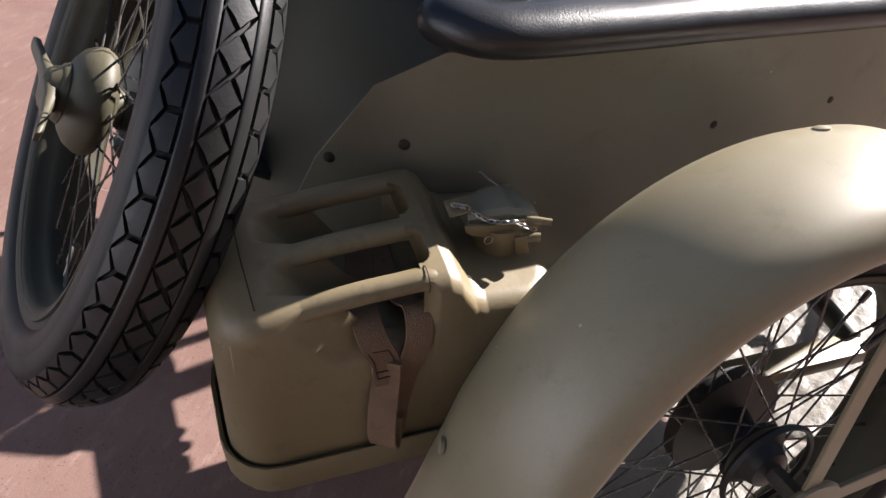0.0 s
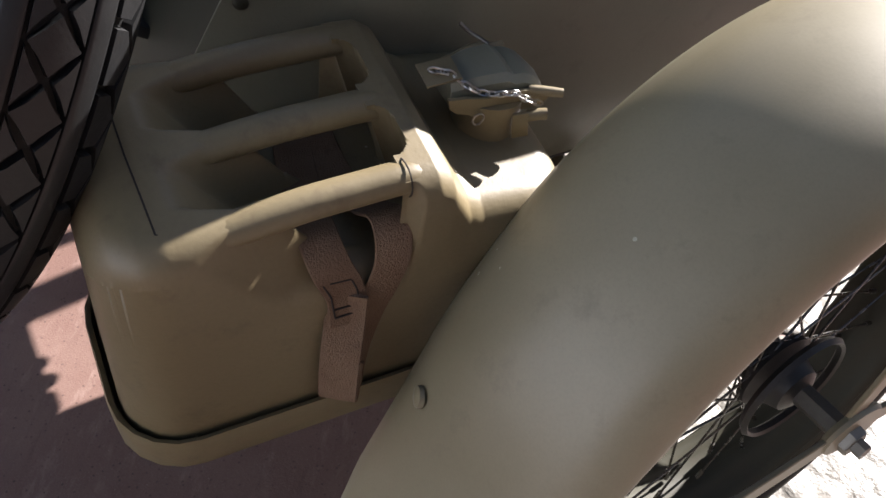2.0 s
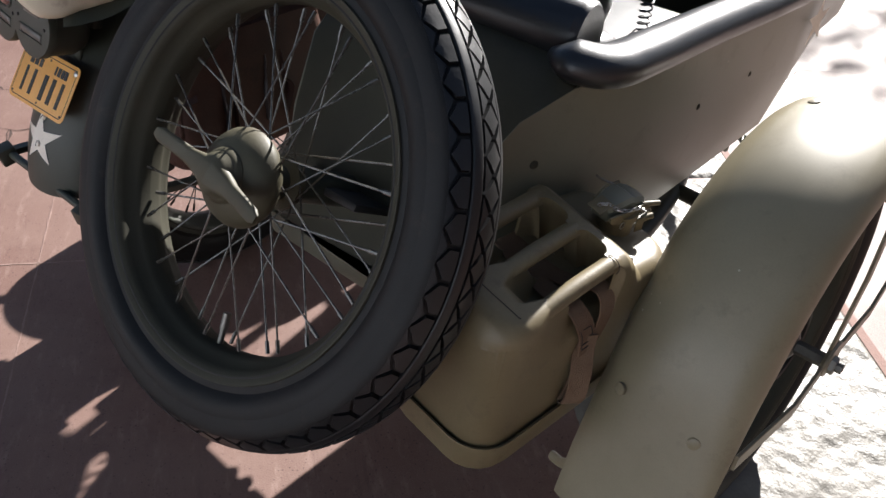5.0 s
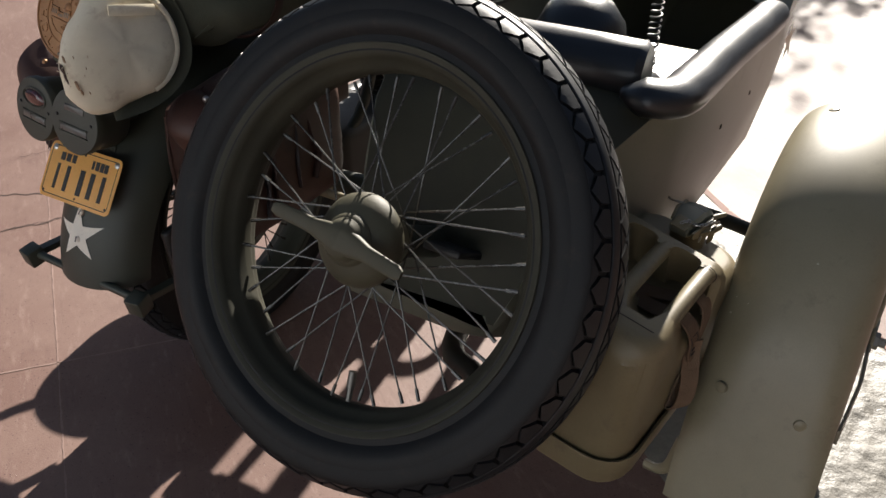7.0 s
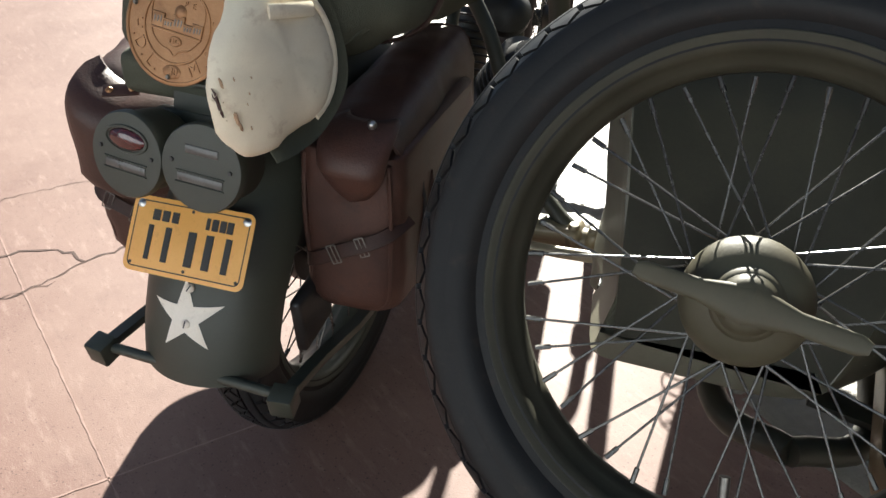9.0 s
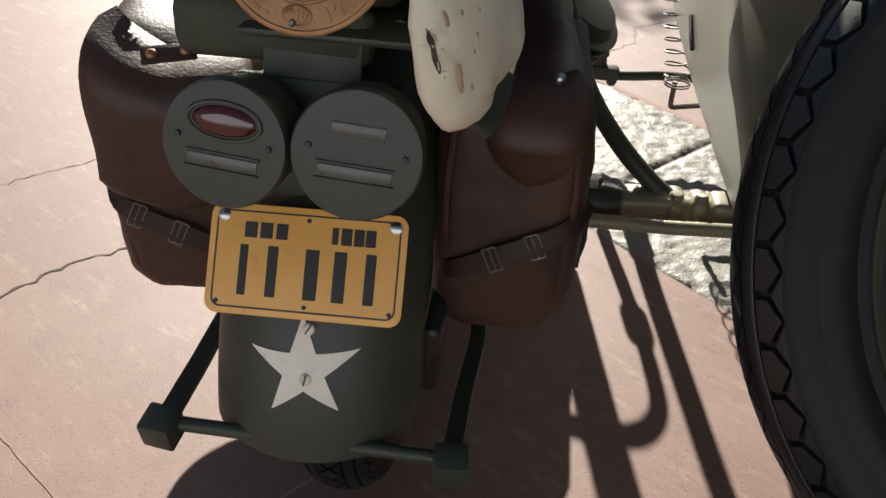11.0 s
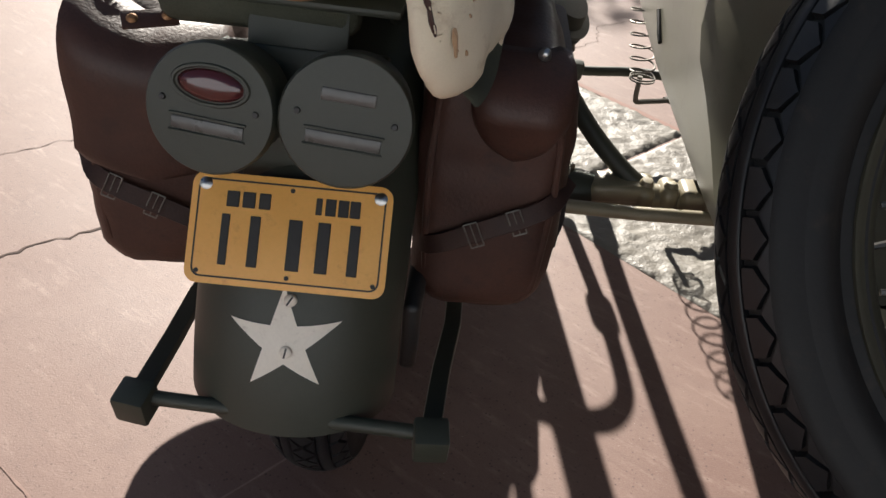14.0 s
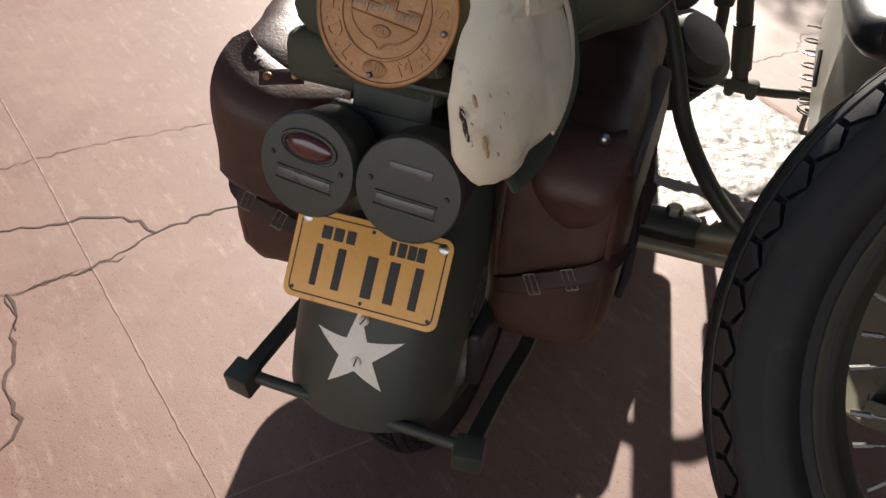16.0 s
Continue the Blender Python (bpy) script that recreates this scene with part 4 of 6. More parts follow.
def make_can():
    can = thing("jerry_can", "olive steel jerry can with three handles, strapped in a side tray", "jerry can")
    can.matrix_world = CAN
    L, Wd = 0.174, 0.087
    bm = bmesh.new()
    rings = []
    for z, inset, rad in ((-0.238, 0.012, 0.035), (-0.230, 0.003, 0.042), (-0.22, 0.0, 0.048), (-0.15, 0.0, 0.048), (-0.095, 0.0, 0.048)):
        rings.append([Vector((x, y, z)) for x, y in rounded_rect(Wd - inset, L - inset, rad)])
    add_loft(bm, rings)
    part("body", bm, OLIVE_CAN, can, "olive pressed-steel can body, scuffed", angle=60)
    part("top", can_top(Wd, L), OLIVE_CAN, can, "", 48)
    for x in (0.066, 0.0, -0.066):
        up = 0.10 * (0.066 - x)
        bm = tube(curve_points([(x * 0.94, -0.146, up - 0.046), (x * 0.985, -0.126, up - 0.024), (x, -0.104, up - 0.0135), (x, -0.080, up - 0.0085), (x, -0.04, up - 0.0030), (x, 0.0, up - 0.0005), (x, 0.026, up + 0.0004), (x, 0.042, up - 0.0035), (x, 0.058, up - 0.016)], 5), 0.0110, 18, 1.1)
        part("handle", bm, OLIVE_CAN, can)
        if x < 0.06:
            continue
        ring = [(x + 0.0138 * math.cos(b), 0.0275, up + 0.0002 + 0.0126 * math.sin(b)) for b in (2 * math.pi * q / 20 for q in range(21))]
        part("weld_line", tube(ring, 0.0006, 5), THREAD, can)
    part("seam", tube([(0.0745, -0.092, -0.0075), (0.0740, -0.104, -0.0055), (0.0705, -0.122, -0.0030), (0.064, -0.132, -0.0004), (0.030, -0.133, 0.0028), (0.0, -0.134, 0.0056), (-0.062, -0.134, 0.0118)], 0.0009, 5), THREAD, can)
    # filler neck, cap, lever and chain
    part("filler_neck", lathe([(0.0, -0.05), (0.0275, -0.05), (0.0275, -0.036), (0.0255, -0.033), (0.0255, -0.010), (0.028, -0.008), (0.028, 0.002), (0.0, 0.003)], pose(0.0, 0.127, 0), 28), OLIVE_CAN, can)
    bm = bmesh.new()
    rings = []
    for y, x0, x1, z in ((0.090, -0.017, 0.008, 0.0165), (0.096, -0.021, 0.011, 0.0195), (0.112, -0.025, 0.014, 0.0225), (0.132, -0.026, 0.016, 0.0235), (0.1375, -0.025, 0.017, 0.0205), (0.143, -0.023, 0.018, 0.0215), (0.152, -0.018, 0.019, 0.0190), (0.160, -0.010, 0.019, 0.0125), (0.165, 0.000, 0.017, 0.0040)):
        w = x1 - x0
        rings.append([Vector((x, y, zz)) for x, zz in ((x0, -0.002), (x0, z - 0.004), (x0 + w * 0.12, z), (x0 + w * 0.5, z + 0.0015), (x0 + w * 0.88, z - 0.001), (x1, z - 0.006), (x1, -0.002))])
    add_loft(bm, rings)
    cap = part("cap", bm, OLIVE_BODY, can, "greyish olive filler cap", 30)
    part("thumb_tab", rough_up(block((0.024, 0.027, 0.0024), pose(-0.002, 0.083, 0.0225, 9, 4, -4), 0.0008), 0.0008, 60), OLIVE_CAN, cap)
    bm = bmesh.new()
    cheek = ((0.082, 0.013), (0.096, 0.0125), (0.112, 0.0095), (0.122, 0.0105), (0.130, 0.0120), (0.160, 0.0115), (0.1665, 0.0050), (0.160, -0.0040), (0.148, -0.0062), (0.1395, -0.0055), (0.1375, -0.0120), (0.1320, -0.0190), (0.1220, -0.0160), (0.1100, -0.0085), (0.1000, -0.0030), (0.0900, 0.0000), (0.0840, 0.0050))
    add_loft(bm, [[Vector((x + 0.16 * (y - 0.09) * 0.4, y, z)) for y, z in cheek] for x in (0.0165, 0.0195)])
    add_lathe(bm, [(0.0, -0.014), (0.0035, -0.014), (0.0038, 0.0), (0.0035, 0.012), (0.0, 0.012)], along((0.45, 0.9, 0), (0.026, 0.160, 0.010), (0, 0, 1)), 12)
    add_tube(bm, [(-0.020, 0.096, 0.0150), (-0.0255, 0.122, 0.0190), (-0.0220, 0.146, 0.0190)], 0.0032, 10)
    part("lever", bm, OLIVE_CAN, can, "olive locking lever")
    bm = block((0.0030, 0.013, 0.026), pose(0.0285, 0.142, -0.016, 12, 6, -14), 0.001)
    add_tube(bm, [(0.0285, 0.146, -0.008), (0.0310, 0.155, -0.0065), (0.0330, 0.160, -0.0060)], 0.0046, 10)
    part("clip", bm, OLIVE_CAN, can)
    bail = bmesh.new()
    add_tube(bail, curve_points([(-0.041, 0.118, 0.0300), (-0.037, 0.124, 0.0250), (-0.030, 0.130, 0.0225), (-0.022, 0.134, 0.0220)], 5), 0.0016, 8)
    part("bail_wire", bail, DULL_STEEL, can)
    part("split_ring", tube([(0.0235, 0.107 + 0.0045 * math.cos(b), -0.006 + 0.0050 * math.sin(b)) for b in (2 * math.pi * q / 16 for q in range(17))], 0.0008, 6), STEEL, can)
    links = curve_points([(0.000, 0.078, 0.0265), (0.005, 0.088, 0.0255), (0.012, 0.099, 0.0180), (0.018, 0.110, 0.0135), (0.0235, 0.122, 0.0140), (0.0255, 0.132, 0.0140), (0.0275, 0.141, 0.0085), (0.0300, 0.151, 0.0045)], 2)
    for k, (p, t, side, up) in enumerate(frames_along(links)):
        spin = (side if k % 2 else up)
        ring = [p + t * (0.0046 * math.cos(a)) + spin * (0.0025 * math.sin(a)) for a in (2 * math.pi * j / 10 for j in range(11))]
        part("chain_link", tube(ring, 0.0008, 5), STEEL, can)
    return can


make_can()


def make_tray():
    tray = thing("can_tray", "shallow olive steel tray bolted to the sidecar, holding the jerry can", "tray")
    tray.matrix_world = CAN
    bm = bmesh.new()
    rings = []
    for z, grow, rad in ((-0.255, -0.010, 0.04), (-0.252, 0.002, 0.05), (-0.242, 0.007, 0.056), (-0.206, 0.009, 0.057), (-0.202, 0.008, 0.056), (-0.204, 0.004, 0.052), (-0.242, 0.003, 0.050), (-0.246, -0.006, 0.045)):
        rings.append([Vector((x, y, z)) for x, y in rounded_rect(0.087 + grow, 0.174 + grow, rad)])
    add_loft(bm, rings)
    part("pan", bm, OLIVE_CAN, tray)
    part("bracket", block((0.14, 0.04, 0.010), pose(-0.10, 0.0, -0.257), 0.002), OLIVE_DARK, tray)
    return tray


make_tray()


def make_strap():
    strap = thing("can_strap", "brown webbing strap with stitched end round the jerry can", "strap")
    strap.matrix_world = CAN
    tongue = curve_points([(-0.090, 0.010, -0.14), (-0.0895, 0.009, -0.075), (-0.078, 0.004, -0.0580), (-0.034, -0.012, -0.0555), (0.030, -0.025, -0.0490), (0.062, -0.031, -0.036), (0.077, -0.031, -0.0400), (0.0865, -0.027, -0.053), (0.0905, -0.019, -0.072), (0.0925, -0.0165, -0.090), (0.0960, -0.0170, -0.1035)], 5)
    part("webbing", strap_mesh(tongue, 0.029, 0.0028), WEBBING, strap)
    loop = curve_points([(0.0900 + 0.80 * out, -0.0165 - 0.50 * out + 0.004 * k / 9, z) for k, (out, z) in enumerate(((0.001, -0.076), (0.003, -0.096), (0.009, -0.112), (0.017, -0.130), (0.022, -0.152), (0.023, -0.172), (0.018, -0.190), (0.009, -0.198), (0.002, -0.188), (0.001, -0.160)))], 5)
    part("webbing", strap_mesh(loop, 0.030, 0.0030, (0.50, 0.80, 0)), WEBBING, strap)
    second = curve_points([(-0.090, 0.020, -0.14), (-0.0895, 0.020, -0.075), (-0.078, 0.014, -0.0578), (-0.006, 0.008, -0.0550), (0.044, 0.014, -0.044), (0.066, 0.018, -0.0310), (0.080, 0.018, -0.037), (0.0880, 0.016, -0.056), (0.0895, 0.010, -0.080), (0.0892, 0.001, -0.110), (0.0888, -0.006, -0.150), (0.0888, -0.009, -0.190)], 5)
    part("webbing", strap_mesh(second, 0.028, 0.0026), WEBBING, strap)
    for pts in ([(-0.011, -0.060), (-0.010, -0.094)], [(0.009, -0.062), (0.008, -0.092)], [(-0.006, -0.060), (0.009, -0.061)], [(-0.011, -0.086), (0.008, -0.086)], [(-0.010, -0.094), (0.008, -0.093)]):
        line = [Vector(pts[0]).lerp(Vector(pts[1]), k / 8) for k in range(9)]
        part("stitching", tube([(line_at(((-0.094, 0.0956), (-0.090, 0.0944), (-0.072, 0.0924), (-0.060, 0.0900)), p.y), p.x + line_at(((-0.094, -0.0166), (-0.072, -0.019), (-0.056, -0.026)), p.y), p.y) for p in line], 0.0008, 5), THREAD, strap)
    return strap


def strap_mesh(points, width, thick, across=(0, 1, 0)):
    """A soft band: the path runs over the can, its width lies along the can."""
    bm = bmesh.new()
    rings = []
    pts = [Vector(p) for p in points]
    for i, p in enumerate(pts):
        t = (pts[min(i + 1, len(pts) - 1)] - pts[max(i - 1, 0)]).normalized()
        s = Vector(across).normalized()
        s = (s - t * s.dot(t)).normalized()
        n = t.cross(s)
        rings.append([p + s * (width / 2 * u) + n * (thick / 2 * v) for u, v in ((-1, 0), (-0.94, 1), (0, 1.05), (0.94, 1), (1, 0), (0.94, -1), (0, -1.0), (-0.94, -1))])
    add_loft(bm, rings)
    return bm


make_strap()

# ---- motorcycle ----
bike = thing("motorcycle", "olive-drab military motorcycle seen from behind", "motorcycle")
AXLE_Y, AXLE_Z, GUARD_Z = 0.400, 0.330, 0.280
GUARD_X, GUARD_W = -0.004, 0.1085
rear_wheel, _ = make_wheel("rear_wheel", "wire-spoked rear wheel with black tyre", Matrix.Translation((0.0, AXLE_Y, AXLE_Z)) @ Matrix.Rotation(radians(90), 4, "Y"), parent=bike, paint=OLIVE_DARK, pieces="joined")


def rear_mudguard():
    """Deep half-round guard over the rear wheel."""
    bm = bmesh.new()
    outer, inner = [], []
    for k in range(45):
        for rows, shrink in ((outer, 0.0), (inner, 0.003)):
            ring = []
            for n in range(-12, 13):
                u = n / 12
                bend = radians(88 * u)
                start = 8.0 + 2.5 * u * u
                a = radians(start + (135 - start) * k / 44)
                r = 0.430 - 0.086 * (1 - math.cos(bend)) - shrink
                ring.append(Vector((GUARD_X + (GUARD_W - shrink) * math.sin(bend), AXLE_Y - r * math.cos(a), GUARD_Z + r * math.sin(a))))
            rows.append(ring)
    o = add_loft(bm, outer, closed=False, caps=False)
    i = add_loft(bm, inner, closed=False, caps=False)
    for k in (0, -1):
        for a, b, c, d in zip(o, o[1:], i[1:], i):
            bm.faces.new((a[k], b[k], c[k], d[k]))
        for a, b, c, d in zip(o[k], o[k][1:], i[k][1:], i[k]):
            bm.faces.new((a, b, c, d))
    return part("rear_mudguard", bm, OLIVE_DARK, bike, "dark olive rear mudguard")


guard = rear_mudguard()


def on_guard(x, z, lift):
    """A place on the rear guard's crown, lifted off it."""
    r = 0.430 - 0.086 * (1 - math.sqrt(1 - ((x - GUARD_X) / GUARD_W) ** 2)) + lift
    s = (z - GUARD_Z) / r
    return Vector((x, AXLE_Y - r * math.sqrt(1 - s * s), z))


def guard_star():
    bm = bmesh.new()
    cx, cz = -0.001, 0.4395
    outline = [(cx + u, cz + v * 0.90) for u, v in star_points(0.0575, 94)]
    hub = bm.verts.new(on_guard(cx, cz, 0.0012))
    ring = []
    for a, b in zip(outline, outline[1:] + outline[:1]):
        for k in range(5):
            ring.append((a[0] + (b[0] - a[0]) * k / 5, a[1] + (b[1] - a[1]) * k / 5))
    mid = [bm.verts.new(on_guard(cx + (x - cx) * 0.5, cz + (z - cz) * 0.5, 0.0012)) for x, z in ring]
    rim = [bm.verts.new(on_guard(x, z, 0.0012)) for x, z in ring]
    n = len(ring)
    for i in range(n):
        bm.faces.new((hub, mid[i], mid[(i + 1) % n]))
        bm.faces.new((mid[i], rim[i], rim[(i + 1) % n], mid[(i + 1) % n]))
    return part("star", bm, STAR_PAINT, guard, "white painted five-pointed star")


guard_star()


def screw(name, place, normal, radius, parent, material=STEEL, turn=0):
    m = along(normal, place)
    bm = lathe([(0.0, 0.0026), (radius * 0.5, 0.0024), (radius * 0.85, 0.0015), (radius, 0.0), (radius, -0.003), (0.0, -0.004)], m, 18)
    ob = part(name, bm, material, parent)
    slot = block((radius * 1.7, radius * 0.28, 0.001), m @ pose(0, 0, 0.0026, 0, 0, turn))
    part("slot", slot, PLATE_BLACK, ob)
    return ob


for z, turn in ((0.4325, 80), (0.4795, 60)):
    at = on_guard(0.002, z, 0.003)
    screw("screw", at, at - Vector((at.x, AXLE_Y, GUARD_Z)), 0.0062, guard, STAR_PAINT, turn)

# number plate, its figures only as plain bars
PLATE = along((0, -0.815, 0.580), (-0.004, 0.036, 0.541), (0.999, 0.002, 0.035))


def make_plate():
    plate = thing("number_plate", "yellow enamelled metal number plate screwed to the rear mudguard", "number plate")
    plate.matrix_world = PLATE
    bm = bmesh.new()
    rings = []
    for z, grow in ((-0.0012, -0.001), (-0.0006, 0.0), (0.0006, 0.0), (0.0012, -0.001)):
        rings.append([Vector((x, y, z)) for x, y in rounded_rect(0.0945 + grow, 0.0525 + grow, 0.012)])
    add_loft(bm, rings)
    part("sheet", bm, PLATE_YELLOW, plate)
    bm = bmesh.new()
    path = [Vector((x, y, 0.0014)) for x, y in rounded_rect(0.0885, 0.0465, 0.009)]
    inner = [Vector((x, y, 0.0014)) for x, y in rounded_rect(0.0868, 0.0448, 0.008)]
    a = [bm.verts.new(p) for p in path]
    b = [bm.verts.new(p) for p in inner]
    for i in range(len(a)):
        j = (i + 1) % len(a)
        bm.faces.new((a[i], a[j], b[j], b[i]))
    part("border_line", bm, PLATE_BLACK, plate)
    for x, y, w, h in ((-0.055, 0.0285, 0.012, 0.015), (-0.040, 0.0285, 0.012, 0.015), (-0.025, 0.0285, 0.011, 0.015), (0.026, 0.0285, 0.006, 0.016), (0.037, 0.0285, 0.010, 0.016), (0.049, 0.0285, 0.010, 0.016), (0.060, 0.0285, 0.010, 0.016),
                       (-0.060, -0.010, 0.008, 0.048), (-0.032, -0.010, 0.010, 0.048), (0.006, -0.010, 0.013, 0.048), (0.033, -0.010, 0.012, 0.048), (0.062, -0.010, 0.010, 0.048)):
        part("bar", block((w, h, 0.0014), pose(x, y, 0.0014), 0.0006, 1), PLATE_BLACK, plate)
    for x, y, bright in ((-0.082, 0.041, True), (0.083, 0.041, True), (-0.083, -0.041, False), (0.083, -0.041, False), (0.0, 0.041, False), (0.002, -0.041, False)):
        bm = lathe([(0.0, 0.0030), (0.0040, 0.0026), (0.0062, 0.0014), (0.0064, 0.0)] if bright else [(0.0, 0.0016), (0.0022, 0.0016), (0.0024, 0.0008)], pose(x, y, 0), 16)
        part("screw" if bright else "hole", bm, STEEL if bright else PLATE_BLACK, plate)
    return plate


make_plate()


def tail_light(centre, normal, red):
    """Round drum lamp with slotted cover."""
    lamp_mat = OLIVE_DARK
    m = along(normal, centre, (1, 0.05, -0.08))
    lamp = part("tail_light", lathe([(0.0, -0.085), (0.030, -0.085), (0.046, -0.075), (0.053, -0.060), (0.0545, -0.012), (0.0575, -0.010), (0.0575, 0.0), (0.0555, 0.0035), (0.050, 0.004), (0.0, 0.0045)], m, 48), lamp_mat, bike, "round olive drum tail lamp")
    if red:
        bm = bmesh.new()
        rings = []
        for z, k in ((0.004, 1.0), (0.007, 0.95), (0.010, 0.75), (0.0112, 0.4)):
            rings.append([m @ Vector((0.0 + 0.031 * k * math.cos(a), 0.021 + 0.0145 * k * math.sin(a), z - 0.003)) for a in (2 * math.pi * j / 28 for j in range(28))])
        add_loft(bm, rings)
        part("lens", bm, LENS_RED, lamp, "dark red oval lens")
        ring = [m @ Vector((0.033 * math.cos(a), 0.021 + 0.0165 * math.sin(a), 0.0045)) for a in (2 * math.pi * j / 28 for j in range(29))]
        part("lens_rim", tube(ring, 0.0022, 6), lamp_mat, lamp)
    else:
        part("lens", block((0.046, 0.011, 0.003), m @ pose(0.0, 0.022, 0.004), 0.001), LENS_GREY, lamp)
    part("lens", block((0.064, 0.011, 0.003), m @ pose(0.0, -0.015, 0.004), 0.001), LENS_GREY, lamp, "smoked slot lens")
    for y in (-0.0225, -0.0075):
        part("slot_lip", block((0.068, 0.002, 0.004), m @ pose(0.0, y, 0.0045), 0.0006), lamp_mat, lamp)
    for x in (-0.041, 0.041):
        part("screw", lathe([(0.0, 0.0025), (0.0025, 0.002), (0.003, 0.0), (0, -0.001)], m @ pose(x, 0.004, 0.0045), 12), ENGINE_BLACK, lamp)
    return lamp


tail_light((-0.069, 0.028, 0.663), (-0.06, -0.95, 0.22), True)
tail_light((0.049, 0.020, 0.670), (0.04, -0.95, 0.22), False)
part("lamp_bracket", block((0.16, 0.02, 0.05), pose(-0.01, 0.125, 0.665, -10), 0.004), OLIVE_DARK, bike)
part("rear_sheet", block((0.094, 0.006, 0.26), pose(-0.016, 0.125, 0.690, -14), 0.002), OLIVE_DARK, bike)

# rear stand, folded up
for sign in (-1, 1):
    part("stand_leg", flat_bar(curve_points([(sign * 0.150, -0.006, 0.350), (sign * 0.152, 0.10, 0.342), (sign * 0.157, 0.25, 0.326), (sign * 0.125, 0.36, 0.325), (sign * 0.115, 0.41, 0.325)], 3), 0.021, 0.013, (0, -0.1, 1)), OLIVE_DARK, bike)
    part("stand_foot", block((0.036, 0.034, 0.036), pose(sign * 0.151, -0.010, 0.347, 12, 0, sign * 8), 0.004), OLIVE_DARK, bike)
part("stand_crossbar", tube([(-0.150, -0.006, 0.351), (0.150, -0.006, 0.351)], 0.008, 10), OLIVE_DARK, bike)

# stand-in for unidentified parts, added to darken the gap by the guard
part("gap_filler", rough_up(block((0.020, 0.095, 0.10), pose(0.112, 0.150, 0.385, 8), 0.008, 3), 0.004, 30, 2), ENGINE_BLACK, bike, "crumpled black block filling the dark gap beside the mudguard")
part("frame_lug", tube([(0.17, 0.560, 0.346), (0.25, 0.560, 0.347), (0.325, 0.560, 0.348), (0.345, 0.560, 0.348)], 0.033, 18, 1.0, lambda u: 0.85 if u in (0, 1) else 1), OLIVE_DARK, bike)
part("lug_bolt", lathe([(0.0, 0.012), (0.012, 0.012), (0.014, 0.008), (0.014, -0.002), (0.0, -0.004)], pose(0.30, 0.560, 0.380), 6), DULL_STEEL, bike)

# frame, engine and controls ahead of the luggage
part("frame_tube", tube(curve_points([(-0.07, 0.40, 0.33), (-0.075, 0.75, 0.40), (-0.06, 0.95, 0.70), (0.0, 1.45, 0.86)], 6), 0.014, 10), OLIVE_DARK, bike)
part("frame_tube", tube(curve_points([(0.07, 0.40, 0.33), (0.075, 0.75, 0.40), (0.06, 0.95, 0.70), (0.0, 1.45, 0.86)], 6), 0.014, 10), OLIVE_DARK, bike)
part("frame_tube", tube(curve_points([(0.09, 0.75, 0.22), (0.09, 1.30, 0.20), (0.03, 1.50, 0.60), (0.0, 1.48, 0.86)], 6), 0.015, 10), OLIVE_DARK, bike)
part("gearbox", block((0.20, 0.26, 0.20), pose(0.0, 0.80, 0.30), 0.03, 3), ENGINE_BLACK, bike)
part("crankcase", block((0.20, 0.26, 0.22), pose(0.0, 1.08, 0.28), 0.04, 3), ENGINE_BLACK, bike)
for ang, y in ((-22, 1.0), (22, 1.16)):
    ribs = [(0.0, 0.0)]
    for k in range(9):
        ribs += [(0.050, 0.018 * k), (0.066, 0.018 * k + 0.001), (0.068, 0.018 * k + 0.003), (0.066, 0.018 * k + 0.005), (0.050, 0.018 * k + 0.006)]
    part("cylinder", lathe(ribs + [(0.045, 0.165), (0.0, 0.168)], pose(0, y, 0.38, -ang), 24), ENGINE_BLACK, bike, "finned black cylinder")
# unseen drum, sized and placed to cast the round shadow left of the bike
part("shadow_drum", lathe([(0.0, -0.055), (0.135, -0.055), (0.150, -0.045), (0.155, -0.030), (0.155, 0.030), (0.150, 0.040), (0.120, 0.050), (0.05, 0.056), (0.0, 0.057)], pose(-0.224, 0.672, 0.312), 40), ENGINE_BLACK, bike, "round black drum, unseen, added to cast the round shadow")
# unseen bar, bent to cast the thin curved shadow next to the drum's
part("shadow_bar", tube(curve_points([(-0.20, 0.86, 0.40), (-0.29, 0.81, 0.44), (-0.345, 0.755, 0.45), (-0.378, 0.690, 0.45), (-0.391, 0.600, 0.45), (-0.386, 0.500, 0.45)], 5), 0.0115, 10), ENGINE_BLACK, bike)
part("primary_cover", block((0.06, 0.50, 0.17), pose(-0.14, 0.93, 0.27), 0.025, 3), ENGINE_BLACK, bike)
fins = [(0.0, 0.0)]
for k in range(7):
    fins += [(0.058, 0.016 * k), (0.060, 0.016 * k + 0.002), (0.074, 0.016 * k + 0.003), (0.075, 0.016 * k + 0.005), (0.074, 0.016 * k + 0.008), (0.060, 0.016 * k + 0.009)]
fins += [(0.05, 0.125), (0.0, 0.128)]
part("generator", lathe(fins, along((0.55, -0.3, 0.78), (0.205, 0.83, 0.485)), 32), ENGINE_BLACK, bike, "black finned generator housing")
part("horn", lathe([(0.0, 0.0), (0.040, 0.0), (0.048, 0.012), (0.048, 0.03), (0.035, 0.045), (0.02, 0.06), (0.0, 0.062)], along((0.3, -0.6, 0.75), (0.20, 0.80, 0.655)), 28), ENGINE_BLACK, bike, "round black horn")
saddle = bmesh.new()
rings = []
